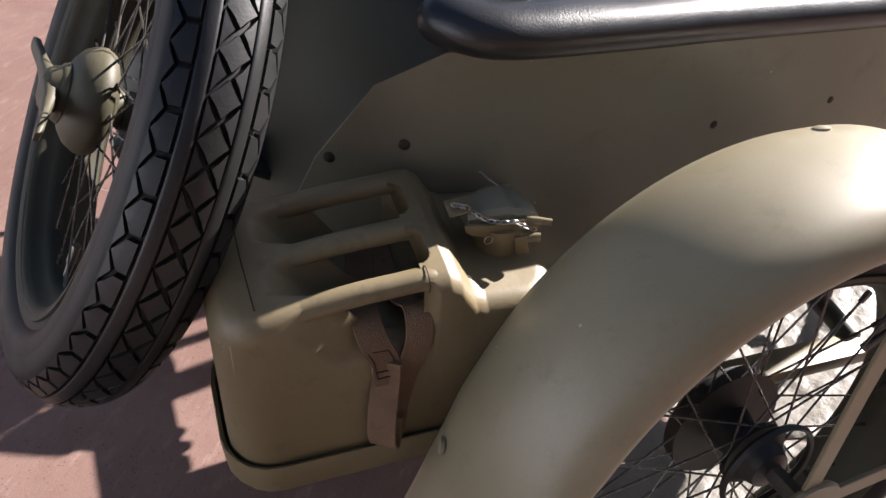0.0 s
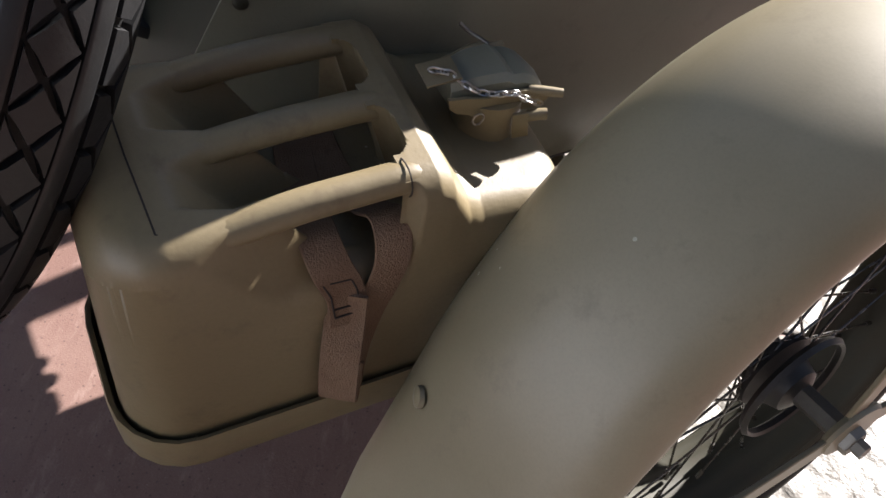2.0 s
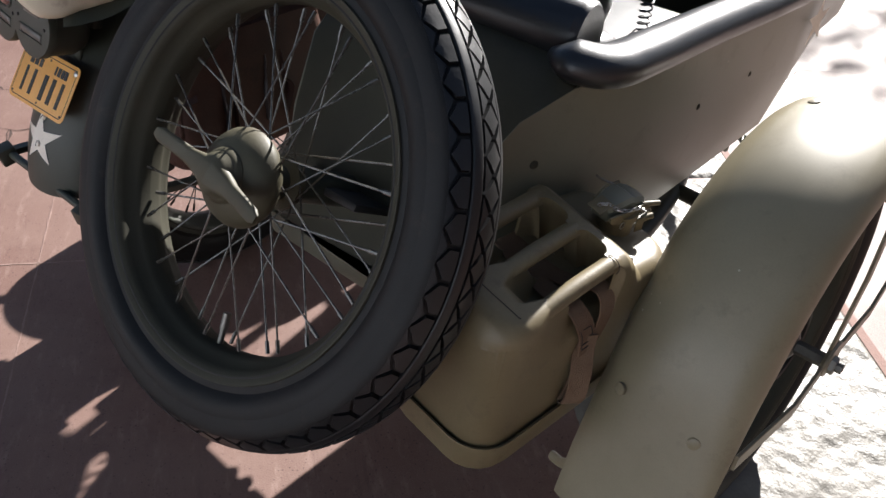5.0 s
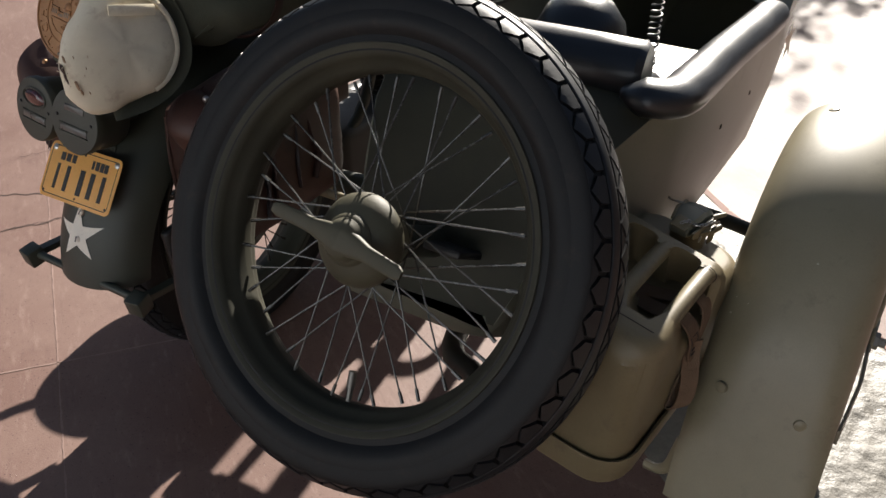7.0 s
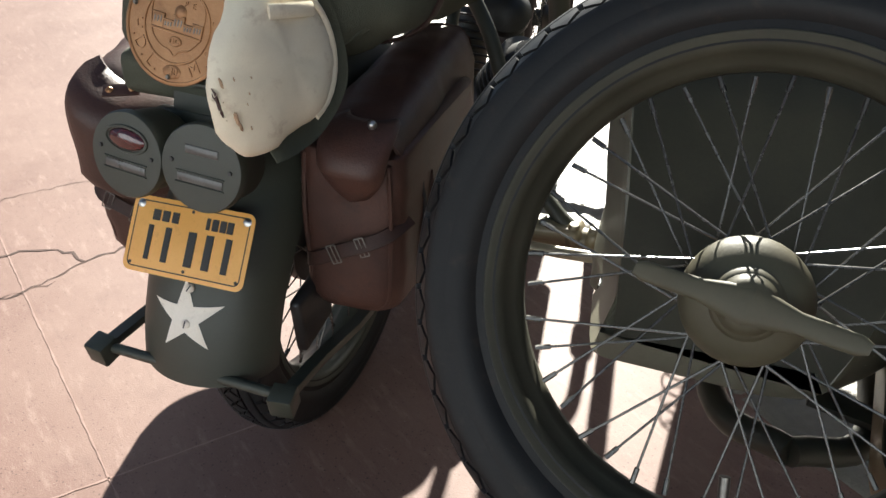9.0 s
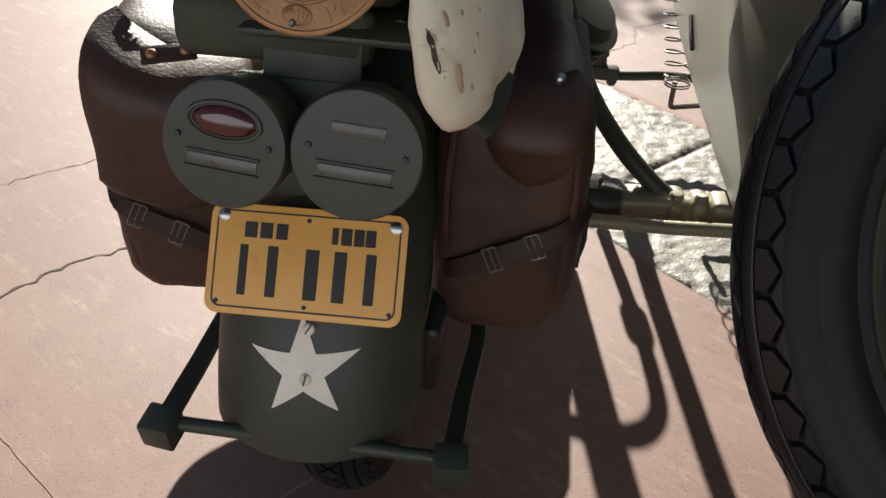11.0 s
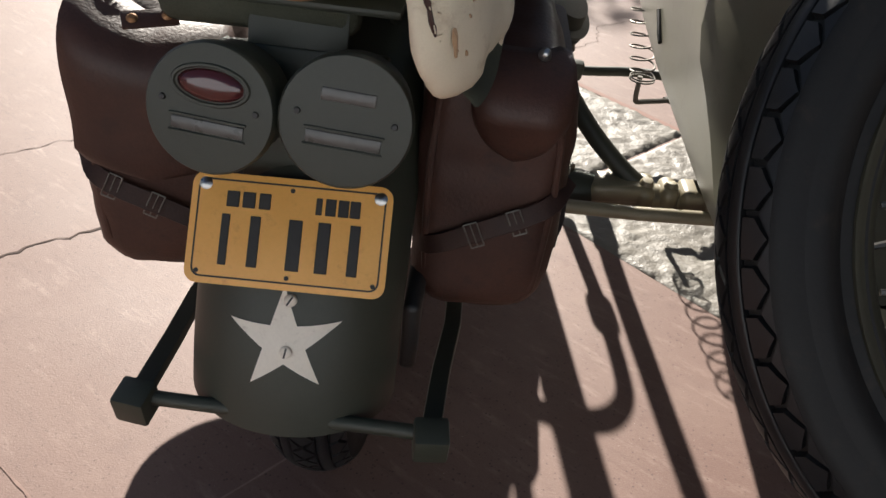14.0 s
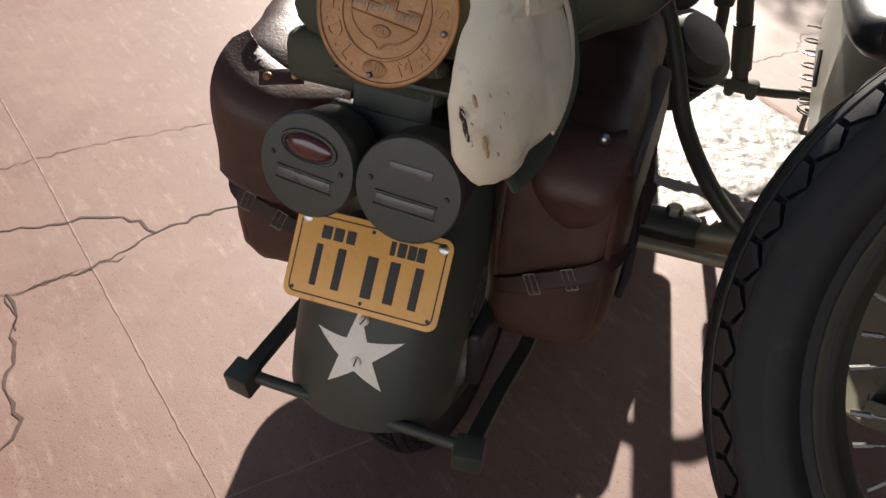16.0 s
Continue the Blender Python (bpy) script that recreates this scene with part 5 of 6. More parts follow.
for y, half, z, h in ((0.46, 0.02, 0.80, 0.03), (0.48, 0.12, 0.80, 0.06), (0.58, 0.165, 0.80, 0.075), (0.68, 0.14, 0.79, 0.07), (0.80, 0.06, 0.775, 0.06), (0.86, 0.03, 0.765, 0.045), (0.87, 0.01, 0.76, 0.02)):
    rings.append([Vector((half * math.cos(a), y, z + h * 0.5 * math.sin(a))) for a in (2 * math.pi * j / 20 for j in range(20))])
add_loft(saddle, rings)
part("saddle", saddle, BLACK_LEATHER, bike, "black leather saddle")
tank = bmesh.new()
rings = []
for y, half, z, h in ((0.86, 0.03, 0.80, 0.06), (0.90, 0.11, 0.81, 0.13), (1.05, 0.15, 0.82, 0.17), (1.2, 0.12, 0.83, 0.16), (1.30, 0.05, 0.84, 0.08)):
    rings.append([Vector((half * math.cos(a), y, z + h * 0.5 * math.sin(a))) for a in (2 * math.pi * j / 20 for j in range(20))])
add_loft(tank, rings)
part("fuel_tank", tank, OLIVE, bike)
bars = curve_points([(-0.50, 0.88, 0.95), (-0.44, 0.98, 0.97), (-0.30, 1.30, 1.02), (-0.08, 1.48, 1.03), (0.08, 1.48, 1.03), (0.30, 1.30, 1.02), (0.44, 0.98, 0.97), (0.50, 0.88, 0.95)], 6)
part("handlebar", tube(bars, 0.0125, 10), ENGINE_BLACK, bike)
for sign in (-1, 1):
    part("fork_leg", tube([(sign * 0.075, 1.86, 0.33), (sign * 0.08, 1.50, 0.98)], 0.017, 10), OLIVE_DARK, bike)
front_wheel, _ = make_wheel("front_wheel", "wire-spoked front wheel", Matrix.Translation((0.0, 1.86, 0.33)) @ Matrix.Rotation(radians(90), 4, "Y"), parent=bike, paint=OLIVE_DARK)


# pipe and clamp shaped to cast the hooked shadow with its lump
part("hooked_pipe", tube(curve_points([(0.05, 1.50, 0.58), (0.15, 1.50, 0.588), (0.205, 1.50, 0.580), (0.245, 1.50, 0.550), (0.262, 1.50, 0.500), (0.275, 1.50, 0.420), (0.282, 1.50, 0.340), (0.288, 1.50, 0.25)], 6), 0.0150, 12), ENGINE_BLACK, bike)
part("pipe_clamp", block((0.050, 0.040, 0.060), pose(0.273, 1.50, 0.424, 0, -8), 0.012), ENGINE_BLACK, bike)
# unseen post added to cast the broad strip of shadow
part("shadow_post", tube([(0.165, 1.50, 0.34), (0.140, 1.50, 0.58), (0.118, 1.50, 0.82)], 0.030, 14, 1.0), OLIVE_DARK, bike)
# unseen block added to fill out the bike's shadow on the right
part("shadow_block", block((0.13, 0.32, 0.25), pose(0.118, 1.06, 0.235), 0.03, 3), ENGINE_BLACK, bike)


# ---- luggage ----
def bulge_box(half_x, half_y, z0, z1, radius, puff, levels=9):
    """A soft upright case: rounded sides that swell in the middle."""
    rings = []
    for k in range(levels + 1):
        u = 0.5 - 0.5 * math.cos(math.pi * k / levels)
        d = min(u * (z1 - z0), 0.036)
        inset = 0.036 - math.sqrt(max(0.036 ** 2 - (0.036 - d) ** 2, 0)) if u < 0.5 else (0.012 if k == levels else 0)
        swell = puff * math.sin(math.pi * u) - inset
        rings.append([Vector((x, y, z0 + (z1 - z0) * u)) for x, y in rounded_rect(half_x + swell, half_y + swell * 0.8, max(radius - inset * 0.6, 0.008), 4)])
    bm = bmesh.new()
    add_loft(bm, rings)
    return bm


def buckle(m, parent):
    frame_line = [m @ Vector((x, y, 0)) for x, y in ((-0.007, -0.014), (0.007, -0.014), (0.007, 0.014), (-0.007, 0.014), (-0.007, -0.014))]
    bm = bmesh.new()
    for a, b in zip(frame_line, frame_line[1:]):
        add_tube(bm, [a, b], 0.0009, 6)
    add_tube(bm, [m @ Vector((0, -0.013, 0)), m @ Vector((0, 0.013, 0))], 0.0008, 6)
    part("buckle", bm, DULL_STEEL, parent, "dull steel roller buckle")


def saddlebag(sign, m, wide, ear_round, over, hump, label):
    bag = thing("saddlebag", label, "saddlebag", "saddlebags")
    bag.matrix_world = m
    body = bulge_box(wide, 0.168, -0.165, 0.10, 0.034, 0.006, 14)
    bmesh.ops.subdivide_edges(body, edges=body.edges[:], cuts=1, use_grid_fill=True)
    rough_up(body, 0.008, 9, sign * 3.1)
    rough_up(body, 0.003, 32, sign * 5.1)
    part("body", body, LEATHER, bag, "", 70)
    w = wide - 0.013
    edge = [(-w, 0.09), (-w - 0.004, 0.0), (-w, -0.10), (-w + 0.006, -0.132), (-w + 0.026, -0.150), (0.0, -0.155), (w - 0.026, -0.150), (w - 0.006, -0.132), (w, -0.10), (w + 0.004, 0.0), (w, 0.09)]
    part("piping", tube(curve_points([(x, -0.1655 + 0.10 * max(-0.120 - z, 0) ** 0.8 - (0.004 if -0.1 < z < 0.05 else 0), z) for x, z in edge], 5), 0.0042, 8), LEATHER, bag)
    # lid over the top, higher towards the front
    bm = bmesh.new()
    outer, inner = [], []
    for k in range(25):
        start = -0.148 if ear_round else -0.160
        y = start + (0.214 - start) * k / 24
        rise = 0.030 * (k / 24)
        tuck = (0.010 if ear_round else 0.020) * max(0, 1 - k / 5.0) ** 2
        flat = 0.003 if ear_round else 0.0
        line = [(-wide - 0.002, 0.080), (-wide + 0.008, 0.112 + rise), (-wide * 0.5, 0.134 + rise - flat), (0.0, 0.140 + rise - flat * 1.3), (wide * 0.5, 0.136 + rise - flat * 0.5), (wide * 0.85 + min(over, 0), 0.122 + rise * 0.8), (wide + over * 0.6 - 0.002, 0.098 + rise * 0.4), (wide + over, 0.065), (wide + over, 0.040), (wide + over * 0.9, 0.020)]
        for rows, off in ((outer, 0.0), (inner, 0.005)):
            rows.append([Vector((sign * (x - (off if x > wide * 0.8 else 0)) * (1 - (0.16 * k / 24 if ear_round and x > 0 else 0)), y, z - off - (tuck if z > 0.1 else 0) + hump * min(max(x / wide, 0), 1) * (1 if z > 0.09 else 0))) for x, z in line])
    skin(bm, outer, inner)
    bmesh.ops.subdivide_edges(bm, edges=bm.edges[:], cuts=1, use_grid_fill=True)
    rough_up(bm, 0.008, 8, 5 + sign)
    rough_up(bm, 0.002, 34, 2 + sign)
    part("lid", bm, LEATHER, bag, "", 70)
    # end of the lid, folded down over the rear
    bm = bmesh.new()
    outer, inner = [], []
    cut = 0.35 if ear_round else 0.88
    z0, fall = (0.136, 0.094) if ear_round else (0.128, 0.150)
    for k in range(19):
        v = k / 18
        if ear_round:
            y = -0.130 - 0.082 * math.sin(min(v * 1.9, 1) * math.pi / 2) + 0.022 * max(v - 0.5, 0) / 0.5
        else:
            y = -0.150 - 0.060 * math.sin(min(v * 2.6, 1) * math.pi / 2) - 0.008 * math.sin(math.pi * v)
        z = z0 - fall * v + 0.012 * math.sin(math.pi * min(v * 2.0, 1)) * (1 if v < 0.5 else 0)
        half = (wide + over) * (0.74 if ear_round else 1) * (0.72 + 0.28 * math.sqrt(1 - (1 - v / 0.22) ** 2) if v < 0.22 else 1 if v < cut else math.sqrt(max(1 - ((v - cut) / (1.004 - cut)) ** 2, 0.008)))
        for rows, off in ((outer, 0.0), (inner, 0.005)):
            rows.append([Vector(((0.016 if ear_round else -0.004) + half * (u / 8), y + off + 0.022 * (u / 8) ** 4 * (1 - 0.5 * v), z - off * (1 - v) + hump * max(sign * u / 8, 0) * (1 - v) ** 0.7)) for u in range(-8, 9)])
    skin(bm, outer, inner)
    rough_up(bm, 0.006, 12, 8 + sign)
    flap = part("end_flap", bm, LEATHER, bag, "", 70)
    if ear_round:
        part("stud", lathe([(0.0, 0.005), (0.003, 0.0045), (0.0055, 0.002), (0.0065, -0.004)], along((0, -0.6, 0.8), (0.034, -0.155, 0.141)), 14), STEEL, flap)
    lift = 0.036 if sign > 0 else 0.008
    strap_line = curve_points([(-sign * (wide + 0.004), -0.120, lift - 0.124), (-sign * wide * 0.8, -0.176, lift - 0.112), (0.0, -0.188, lift - 0.078), (sign * wide * 0.80, -0.182, lift - 0.048), (sign * (wide + 0.008), -0.14, lift - 0.034)], 5)
    bm = bmesh.new()
    rings = []
    for p, t, side, up in frames_along(strap_line):
        rings.append([p + up * (0.0105 * u) + side * (0.002 * v) for u, v in ((-1, 0), (-0.9, 1), (0.9, 1), (1, 0), (0.9, -1), (-0.9, -1))])
    add_loft(bm, rings)
    part("strap", bm, DARK_LEATHER, bag)
    for u in ((0.012, 0.054) if sign < 0 else (-0.012, 0.030)):
        z = lift - 0.078 + 0.46 * u
        buckle(along((0, -1, 0.05), (sign * u, -0.1925 + 0.05 * u, z), (1, 0, sign * 0.46)), bag)
    if sign > 0:
        rng = random.Random(11)
        for k, y in enumerate((-0.085, -0.052, 0.015, 0.052)):
            drop, x = rng.uniform(0.13, 0.19), wide + 0.002
            sway, out = rng.uniform(-0.016, 0.016), rng.uniform(0.002, 0.012)
            line = curve_points([(x - 0.002, y, 0.035), (x + out * 0.5, y + sway * 0.4, -0.02), (x + out, y + sway, 0.04 - drop * 0.6), (x + out * 0.6, y + sway * 0.3, 0.04 - drop)], 5)
            part("side_strap", rough_up(tube(line, rng.uniform(0.0026, 0.0040), 8, rng.uniform(1.3, 2.6)), 0.002, 60, k), DARK_LEATHER if k % 2 else BLACK_LEATHER, bag)
    else:
        bm = bmesh.new()
        for a, b in (((0.0, -0.03), (-0.026, -0.018)), ((-0.026, -0.018), (-0.012, -0.055)), ((0.0, -0.03), (0.0, -0.07)), ((-0.012, -0.055), (0.0, -0.075))):
            add_tube(bm, [(-wide - 0.002 + a[0], -0.11, a[1]), (-wide - 0.002 + b[0], -0.11, b[1])], 0.0022, 6)
        part("side_buckle", bm, DULL_STEEL, bag)
        tab = along((0.1, -0.55, 0.83), (0.000, -0.184, 0.136), (1, 0, 0.45))
        plate = part("rivet_tab", block((0.052, 0.020, 0.003), tab, 0.001), LEATHER, bag)
        for k in (-1, 1):
            part("rivet", lathe([(0.0, 0.005), (0.003, 0.0045), (0.0055, 0.0015), (0.0, 0.0)], tab @ pose(0.016 * k, 0, 0.001), 14), BRASS, plate)
    return bag


saddlebag(-1, pose(-0.188, 0.322, 0.559, 0, 0, 8.5), 0.084, False, -0.004, 0.034, "brown leather saddlebag with riveted lid, on the open side")
saddlebag(1, pose(0.177, 0.318, 0.558, 0, 0, 1), 0.074, True, -0.006, 0.0, "brown leather saddlebag with rounded end flap, beside the sidecar")


def medallion():
    """Cast brass disc: raised rims, lettering and a small building in relief."""
    m = along((0.02, -0.93, 0.36), (-0.009, 0.088, 0.822), (1, 0, -0.06))
    disc = thing("medallion", "round cast brass medallion with raised lettering and a building", "medallion")
    disc.matrix_world = m
    part("disc", lathe([(0.0, -0.004), (0.070, -0.004), (0.0735, -0.002), (0.0735, 0.0018), (0.0715, 0.003), (0.0695, 0.003), (0.0685, 0.0012), (0.0480, 0.0012), (0.0472, 0.0026), (0.0455, 0.0026), (0.0447, 0.0010), (0.0, 0.0010)], sides=72), BRASS, disc)
    for text, angle in (("H", 186), (".", 199), ("D", 211), (".", 224), ("L", 236), (".", 247), ("M", 303), (".", 319), ("P", 331), (".", 345), ("S", 11)):
        letter("letter", text, 0.0225, disc, (0.0575 * math.cos(radians(angle)), 0.0575 * math.sin(radians(angle)), 0.0016), angle + 90)
    for text, x, y in (("D", -0.013, 0.032), ("P", 0.010, 0.027), ("E", 0.021, 0.026)):
        letter("letter", text, 0.010, disc, (x, y, 0.0014), 0)
    letter("letter", "D.C", 0.008, disc, (0.0, -0.0195, 0.0028), 0)
    letter("letter", "30", 0.013, disc, (0.004, -0.0565, 0.0030), 0)
    part("shield", lathe([(0.0, 0.0026), (0.0085, 0.0026), (0.0100, 0.0012)], Matrix.Translation((0, -0.0195, 0)) @ Matrix.Diagonal((1, 0.62, 1, 1)), 24), BRASS, disc)
    part("oval", lathe([(0.0, 0.0028), (0.0095, 0.0028), (0.0115, 0.0014)], Matrix.Translation((0.001, -0.0565, 0)) @ Matrix.Diagonal((1.15, 0.75, 1, 1)), 24), BRASS, disc)
    outline = curve_points([(-0.020, 0.040, 0.0014), (-0.036, 0.026, 0.0014), (-0.037, 0.004, 0.0014), (-0.033, -0.014, 0.0014), (-0.020, -0.027, 0.0014), (-0.007, -0.031, 0.0014), (0.0, -0.037, 0.0014), (0.007, -0.031, 0.0014), (0.020, -0.027, 0.0014), (0.033, -0.014, 0.0014), (0.037, 0.004, 0.0014), (0.036, 0.026, 0.0014), (0.020, 0.040, 0.0014)], 4)
    part("shield_outline", tube(outline, 0.0011, 6), BRASS, disc)
    part("terrace", block((0.072, 0.0030, 0.0030), pose(0.0, -0.0095, 0.0014, 0, 0, -5), 0.0006), BRASS, disc)
    for x, wide, high, base in ((-0.0265, 0.016, 0.0165, -0.0050), (-0.0115, 0.014, 0.011, -0.0063), (0.0025, 0.016, 0.0185, -0.0075), (0.0165, 0.014, 0.011, -0.0088), (0.0300, 0.014, 0.0150, -0.0100)):
        wing = part("building", block((wide, high, 0.0034), pose(x, base + high / 2, 0.0016, 0, 0, -5), 0.0006), BRASS, disc)
        part("cornice", block((wide + 0.002, 0.0016, 0.0044), pose(x, base + high, 0.0018, 0, 0, -5), 0.0004, 1), BRASS, wing)
        for k in range(3):
            part("window", block((0.0016, high * 0.45, 0.0008), pose(x + (k - 1) * wide * 0.28, base + high * 0.55, 0.0034, 0, 0, -5)), DULL_STEEL, wing)
    part("dome", lathe([(0.0, 0.005), (0.006, 0.004), (0.009, 0.001)], pose(0.003, 0.016, 0), 16), BRASS, disc)
    for a in (354, 164, 268):
        part("screw", lathe([(0.0, 0.0055), (0.0022, 0.005), (0.0034, 0.0022)], pose(0.0635 * math.cos(radians(a)), 0.0635 * math.sin(radians(a)), 0.0012), 12), DULL_STEEL, disc)
    return disc


def letter(name, text, size, parent, at, turn):
    data = bpy.data.curves.new(name, "FONT")
    data.body, data.size, data.extrude = text, size, 0.0010
    data.align_x, data.align_y = "CENTER", "CENTER"
    holder = bpy.data.objects.new("lettering", data)
    mesh = bpy.data.meshes.new_from_object(holder)
    bpy.data.objects.remove(holder)
    mesh.materials.append(BRASS)
    ob = new(name, mesh)
    ob.parent = parent
    ob.matrix_local = pose(*at, 0, 0, turn)
    return ob


medallion()

# canvas roll behind the medallion
pack = thing("canvas_pack", "dark olive canvas pack strapped over the rear mudguard", "canvas pack")
bm = bmesh.new()
add_block(bm, (0.23, 0.17, 0.15), pose(-0.035, 0.215, 0.815, -14), 0.045, 4)
bmesh.ops.subdivide_edges(bm, edges=bm.edges[:], cuts=1, use_grid_fill=True)
rough_up(bm, 0.014, 11, 2)
part("pack_body", bm, OLIVE_CANVAS, pack, angle=70)
bm = bmesh.new()
add_block(bm, (0.20, 0.05, 0.065), pose(-0.055, 0.150, 0.725, -10), 0.02, 3)
rough_up(bm, 0.010, 14, 7)
part("pack_flap", bm, OLIVE_CANVAS, pack, angle=70)
part("carrier_plate", block((0.16, 0.30, 0.008), pose(0.0, 0.26, 0.735), 0.003), OLIVE_DARK, bike)
for sx in (-0.06, 0.06):
    part("carrier_strut", tube([(sx, 0.16, 0.735), (sx, 0.24, 0.69)], 0.007, 8), OLIVE_DARK, bike)


def canvas_cap():
    """Cream canvas cover, a puffed oval with stitched seam, and its olive flap."""
    cap = thing("canvas_hat", "stained cream canvas hat with olive brim hanging from the pack", "hat")
    cap.matrix_world = along((0.95, -0.18, 0.26), (0.118, 0.076, 0.797), (0.20, 0.95, 0.20))
    def outline(b):
        fwd, up = math.cos(b), math.sin(b)
        # blunt in front, drawn out low at the rear
        return Vector((0.108 * fwd, 0.092 * up * (1 + 0.12 * fwd) - 0.030 * max(-fwd, 0) ** 2, 0))
    bm = bmesh.new()
    rings = []
    for k in range(17):
        a = math.pi * k / 16
        r = max(math.sin(a), 0.02) ** 0.6
        z = 0.040 * math.cos(a) if a < math.pi / 2 else 0.018 * math.cos(a)
        rings.append([outline(2 * math.pi * q / 48) * r + Vector((0, 0, z)) for q in range(48)])
    add_loft(bm, rings)
    rough_up(bm, 0.011, 15, 4)
    rough_up(bm, 0.003, 50, 9)
    part("crown", bm, CANVAS, cap, "stained cream canvas", angle=80)
    for scale, first, last, lift in ((0.90, -80, 60, 0.026),):
        line = [outline(radians(b)) * scale + Vector((0, 0, lift)) for b in range(first, last + 1, 9)]
        part("seam", tube(line, 0.0020, 6, 2.5), CANVAS, cap)
    bm = bmesh.new()
    outer, inner = [], []
    for k in range(7):
        u = k / 6
        ring = [outline(radians(-120 + 216 * q / 30)) * (0.96 + 0.23 * u) + Vector((0, 0, 0.000 + 0.020 * u)) for q in range(31)]
        outer.append(ring)
        inner.append([p + Vector((0, 0, -0.003)) for p in ring])
    skin(bm, outer, inner)
    rough_up(bm, 0.005, 12, 6)
    part("brim", bm, OLIVE_CANVAS, cap, "olive canvas brim", angle=80)
    tear = bmesh.new()
    add_lathe(tear, [(0.0, -0.003), (0.006, -0.002), (0.0085, 0.0), (0.006, 0.002), (0.0, 0.003)], along((-0.85, 0.15, 0.50), (-0.0985, 0.001, 0.0105), (0, 1, 0)) @ Matrix.Diagonal((2.3, 0.26, 1, 1)), 14)
    part("frayed_tear", rough_up(tear, 0.003, 120, 3), LEATHER, cap, "brown frayed tear")
    for dx, dy, size in ((-0.0015, -0.022, 0.0062), (0.001, -0.034, 0.0040), (0.000, 0.022, 0.0045), (0.012, 0.020, 0.0017), (0.020, -0.002, 0.0015), (0.030, 0.012, 0.0014), (0.013, -0.012, 0.0013), (0.010, -0.040, 0.0018)):
        x, y = -0.094 + dx, 0.001 + dy
        q = min(math.hypot(x / 0.108, y / 0.092), 0.985)
        blot = lathe([(0.0, 0.0012), (size * 0.7, 0.0008), (size, -0.001)], along((x * 6, y * 6, 0.9), (x, y, 0.040 * (1 - q ** (1 / 0.3)) ** 0.5 + 0.004), (0, 1, 0.2)) @ Matrix.Diagonal((1.5, 0.45, 1, 1)), 9)
        part("rust_spot", rough_up(blot, size * 0.25, 300, dx * 90), RUST, cap)
    for k in range(9):
        a = 2 * math.pi * k / 9
        base = Vector((-0.0985, 0.001, 0.0105)) + Vector((0.005 * math.cos(a), 0.018 * math.sin(a), 0.003))
        part("loose_thread", tube([base, base + Vector((-0.005, 0.004 * math.sin(5 * a), 0.003 + 0.003 * math.cos(3 * a)))], 0.0006, 5), CANVAS, cap)
    strip = []
    for k in range(9):
        u = k / 8
        p = Vector((0.078 - 0.075 * u, 0.030 + 0.030 * u, 0.0))
        q = min(math.hypot(p.x / 0.108, p.y / 0.092), 0.97)
        p.z = 0.040 * (1 - q ** (1 / 0.3)) ** 0.5 + 0.002
        strip.append(p)
    part("band", tube(strip, 0.0022, 8, 4.0), CANVAS, cap, "narrow stitched canvas band")
    return cap


canvas_cap()

coat = thing("folded_coat", "dark green folded rain coat strapped behind the saddle", "coat")
bm = bmesh.new()
# the front end, out of view, is drawn on to shade the paving
add_tube(bm, curve_points([(0.10, 0.20, 0.815), (0.14, 0.34, 0.835), (0.185, 0.52, 0.845), (0.222, 0.72, 0.885), (0.225, 0.93, 0.925)], 8), 0.080, 26, 1.25, lambda u: min(1, 0.45 + 4 * u, 0.45 + 5 * (1 - u)))
bmesh.ops.subdivide_edges(bm, edges=bm.edges[:], cuts=1, use_grid_fill=True)
rough_up(bm, 0.022, 13, 3)
part("cloth", bm, OLIVE_CANVAS, coat, angle=80)
for y, x, z in ((0.34, 0.14, 0.835), (0.60, 0.193, 0.860)):
    loop = [(x + 0.104 * math.cos(b), y + 0.02 * math.sin(b), z + 0.084 * math.sin(b)) for b in (2 * math.pi * q / 28 for q in range(29))]
    part("strap", tube(loop, 0.010, 6, 0.35), DARK_LEATHER, coat)
for k in range(5):
    y = 0.27 + 0.10 * k
    x, z = 0.12 + 0.03 * k, 0.825 + 0.012 * k
    fold = [(x - 0.06 + 0.115 * math.cos(radians(b)), y + 0.05 * math.sin(radians(b * 2)), z + 0.074 * math.sin(radians(b))) for b in range(-40, 71, 12)]
    part("fold", rough_up(tube(curve_points(fold, 3), 0.012, 8, 1.5, lambda u: 0.3 + math.sin(math.pi * u)), 0.006, 25, k), OLIVE_CANVAS, coat)
# cloth roll added out of view to keep the sun off the spare rim
shade_roll = tube(curve_points([(0.14, 0.43, 0.90), (0.26, 0.40, 0.945), (0.38, 0.375, 0.955), (0.475, 0.36, 0.942)], 6), 0.048, 16, 1.2, lambda u: min(1, 0.5 + 4 * u, 0.5 + 5 * (1 - u)))
part("shade_roll", rough_up(shade_roll, 0.012, 16, 5), OLIVE_CANVAS, coat, "", 80)


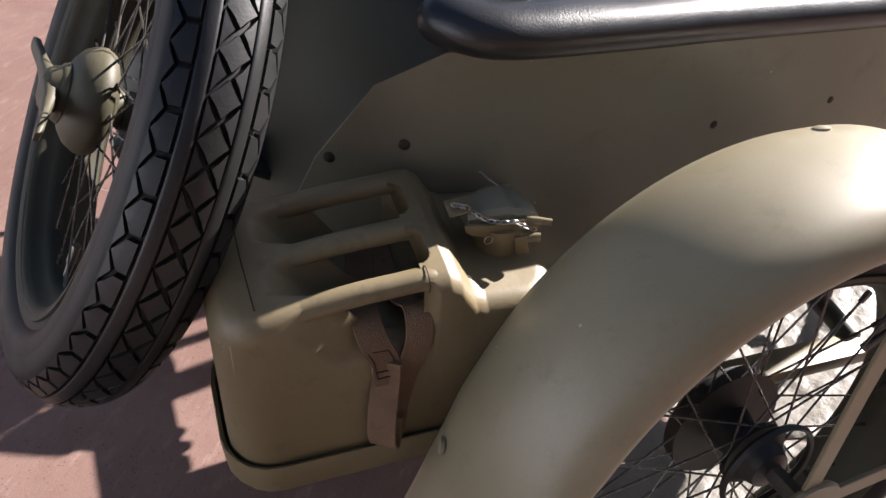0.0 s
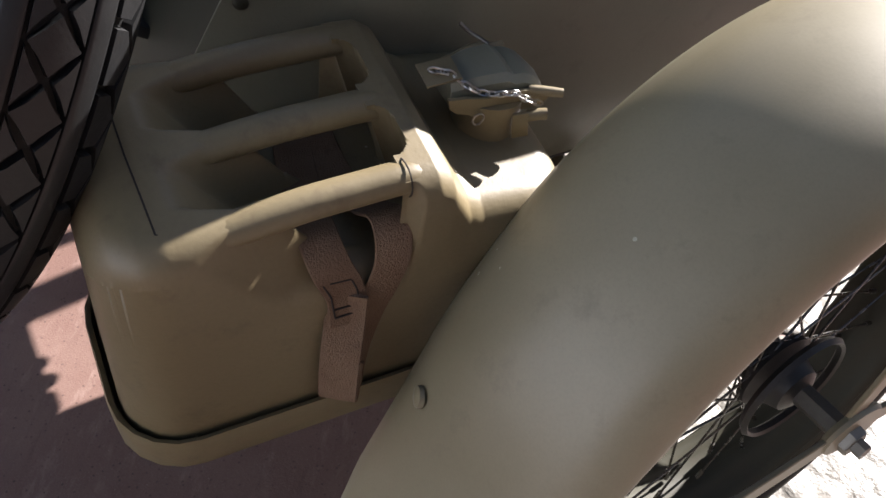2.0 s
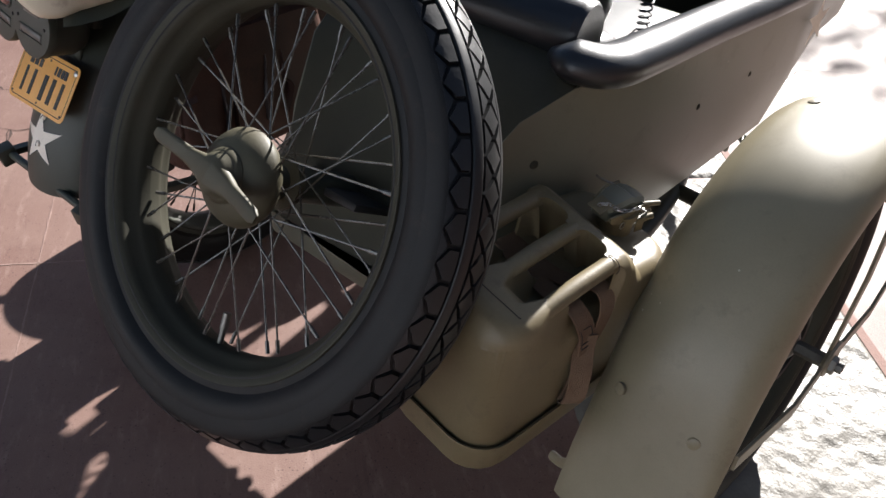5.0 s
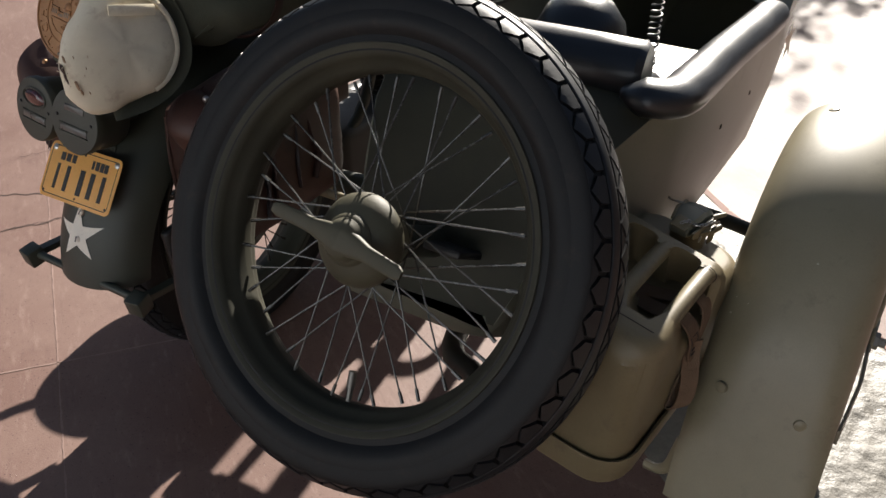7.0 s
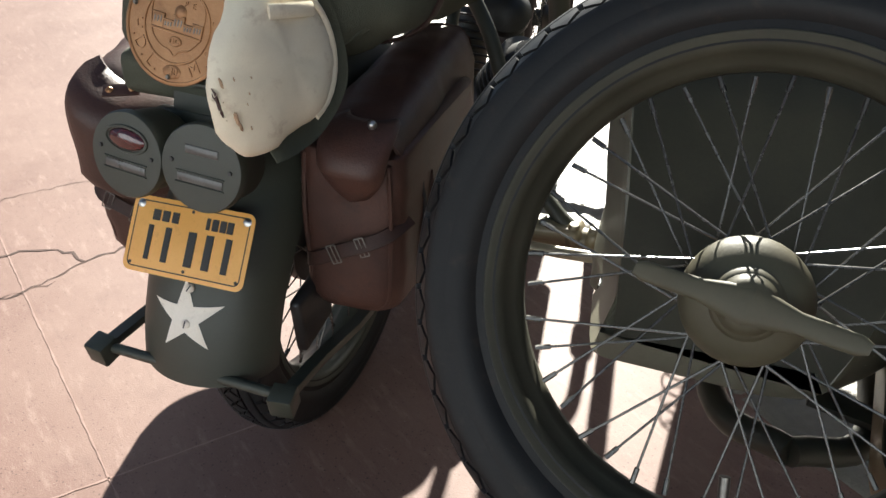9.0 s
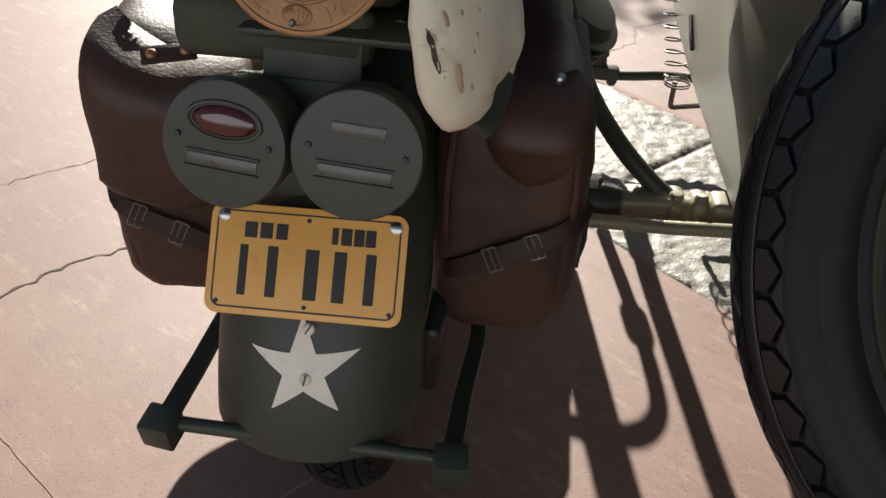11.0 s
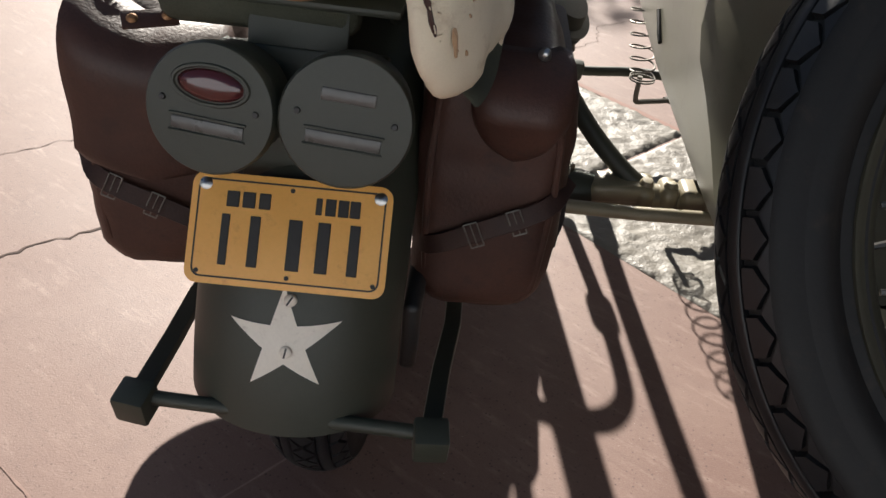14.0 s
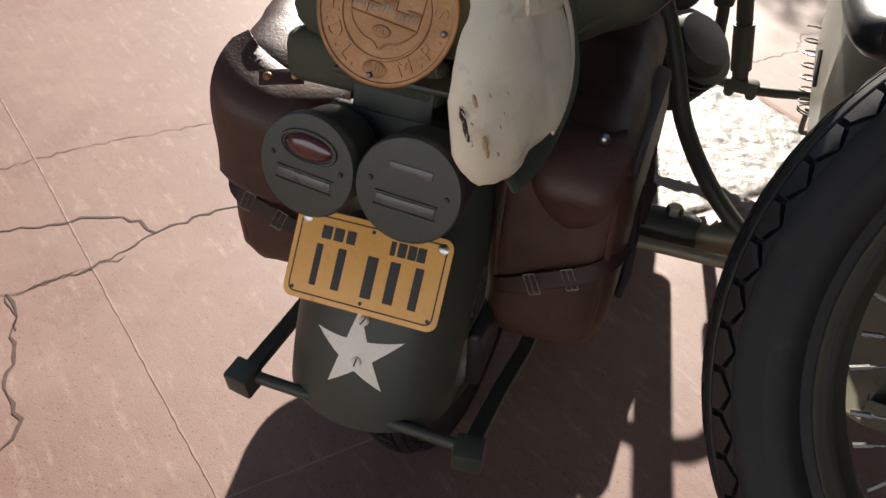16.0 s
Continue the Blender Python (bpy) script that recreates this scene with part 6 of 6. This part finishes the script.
# ---- tree whose crown shades the paving beyond the machine ----
BARK = surface("grey_bark", (0.09, 0.07, 0.055), (0.15, 0.12, 0.09), rough=0.9, coarse=12, fine=60, bump=0.8)
LEAF = surface("green_leaf", (0.045, 0.075, 0.025), (0.075, 0.11, 0.035), rough=0.5, coarse=3, fine=20, bump=0.1)


def shade_tree():
    tree = thing("tree", "small leafy tree with a grey trunk beside the paving", "tree")
    foot, crown = Vector((-0.95, 10.45, -0.02)), Vector((-0.55, 9.95, 3.30))
    bm = bmesh.new()
    trunk = curve_points([foot, foot.lerp(crown, 0.35) + Vector((0.08, 0.0, 0)), foot.lerp(crown, 0.7), crown], 6)
    add_tube(bm, trunk, 0.075, 12, 1.0, lambda u: 1.15 - 0.85 * u)
    rng = random.Random(21)
    tips = []
    for k in range(11):
        base = foot.lerp(crown, rng.uniform(0.55, 0.95))
        a, reach = 2 * math.pi * k / 11 + rng.uniform(-0.3, 0.3), rng.uniform(0.35, 0.75)
        tip = base + Vector((math.cos(a) * reach, math.sin(a) * reach * 0.8, rng.uniform(0.15, 0.6)))
        add_tube(bm, curve_points([base, base.lerp(tip, 0.5) + Vector((0, 0, 0.06)), tip], 4), 0.022, 7, 1.0, lambda u: 1 - 0.75 * u)
        tips += [base.lerp(tip, 0.6), tip, tip + Vector((rng.uniform(-0.15, 0.15), rng.uniform(-0.15, 0.15), 0.12))]
    part("trunk", bm, BARK, tree)
    bm = bmesh.new()
    for c in tips:
        for _ in range(52):
            p = c + Vector((rng.gauss(0, 0.13), rng.gauss(0, 0.13), rng.gauss(0, 0.10)))
            m = Matrix.Translation(p) @ Matrix.Rotation(rng.uniform(0, 6.28), 4, "Z") @ Matrix.Rotation(rng.uniform(-0.9, 0.9), 4, "X")
            size = rng.uniform(0.035, 0.065)
            quad = [bm.verts.new(m @ Vector(q)) for q in ((0, -size, 0), (size * 0.42, 0, 0.006), (0, size, -0.004), (-size * 0.42, 0, 0.006))]
            bm.faces.new(quad)
    part("crown", bm, LEAF, tree, "loose crown of small green leaves", 180)


shade_tree()
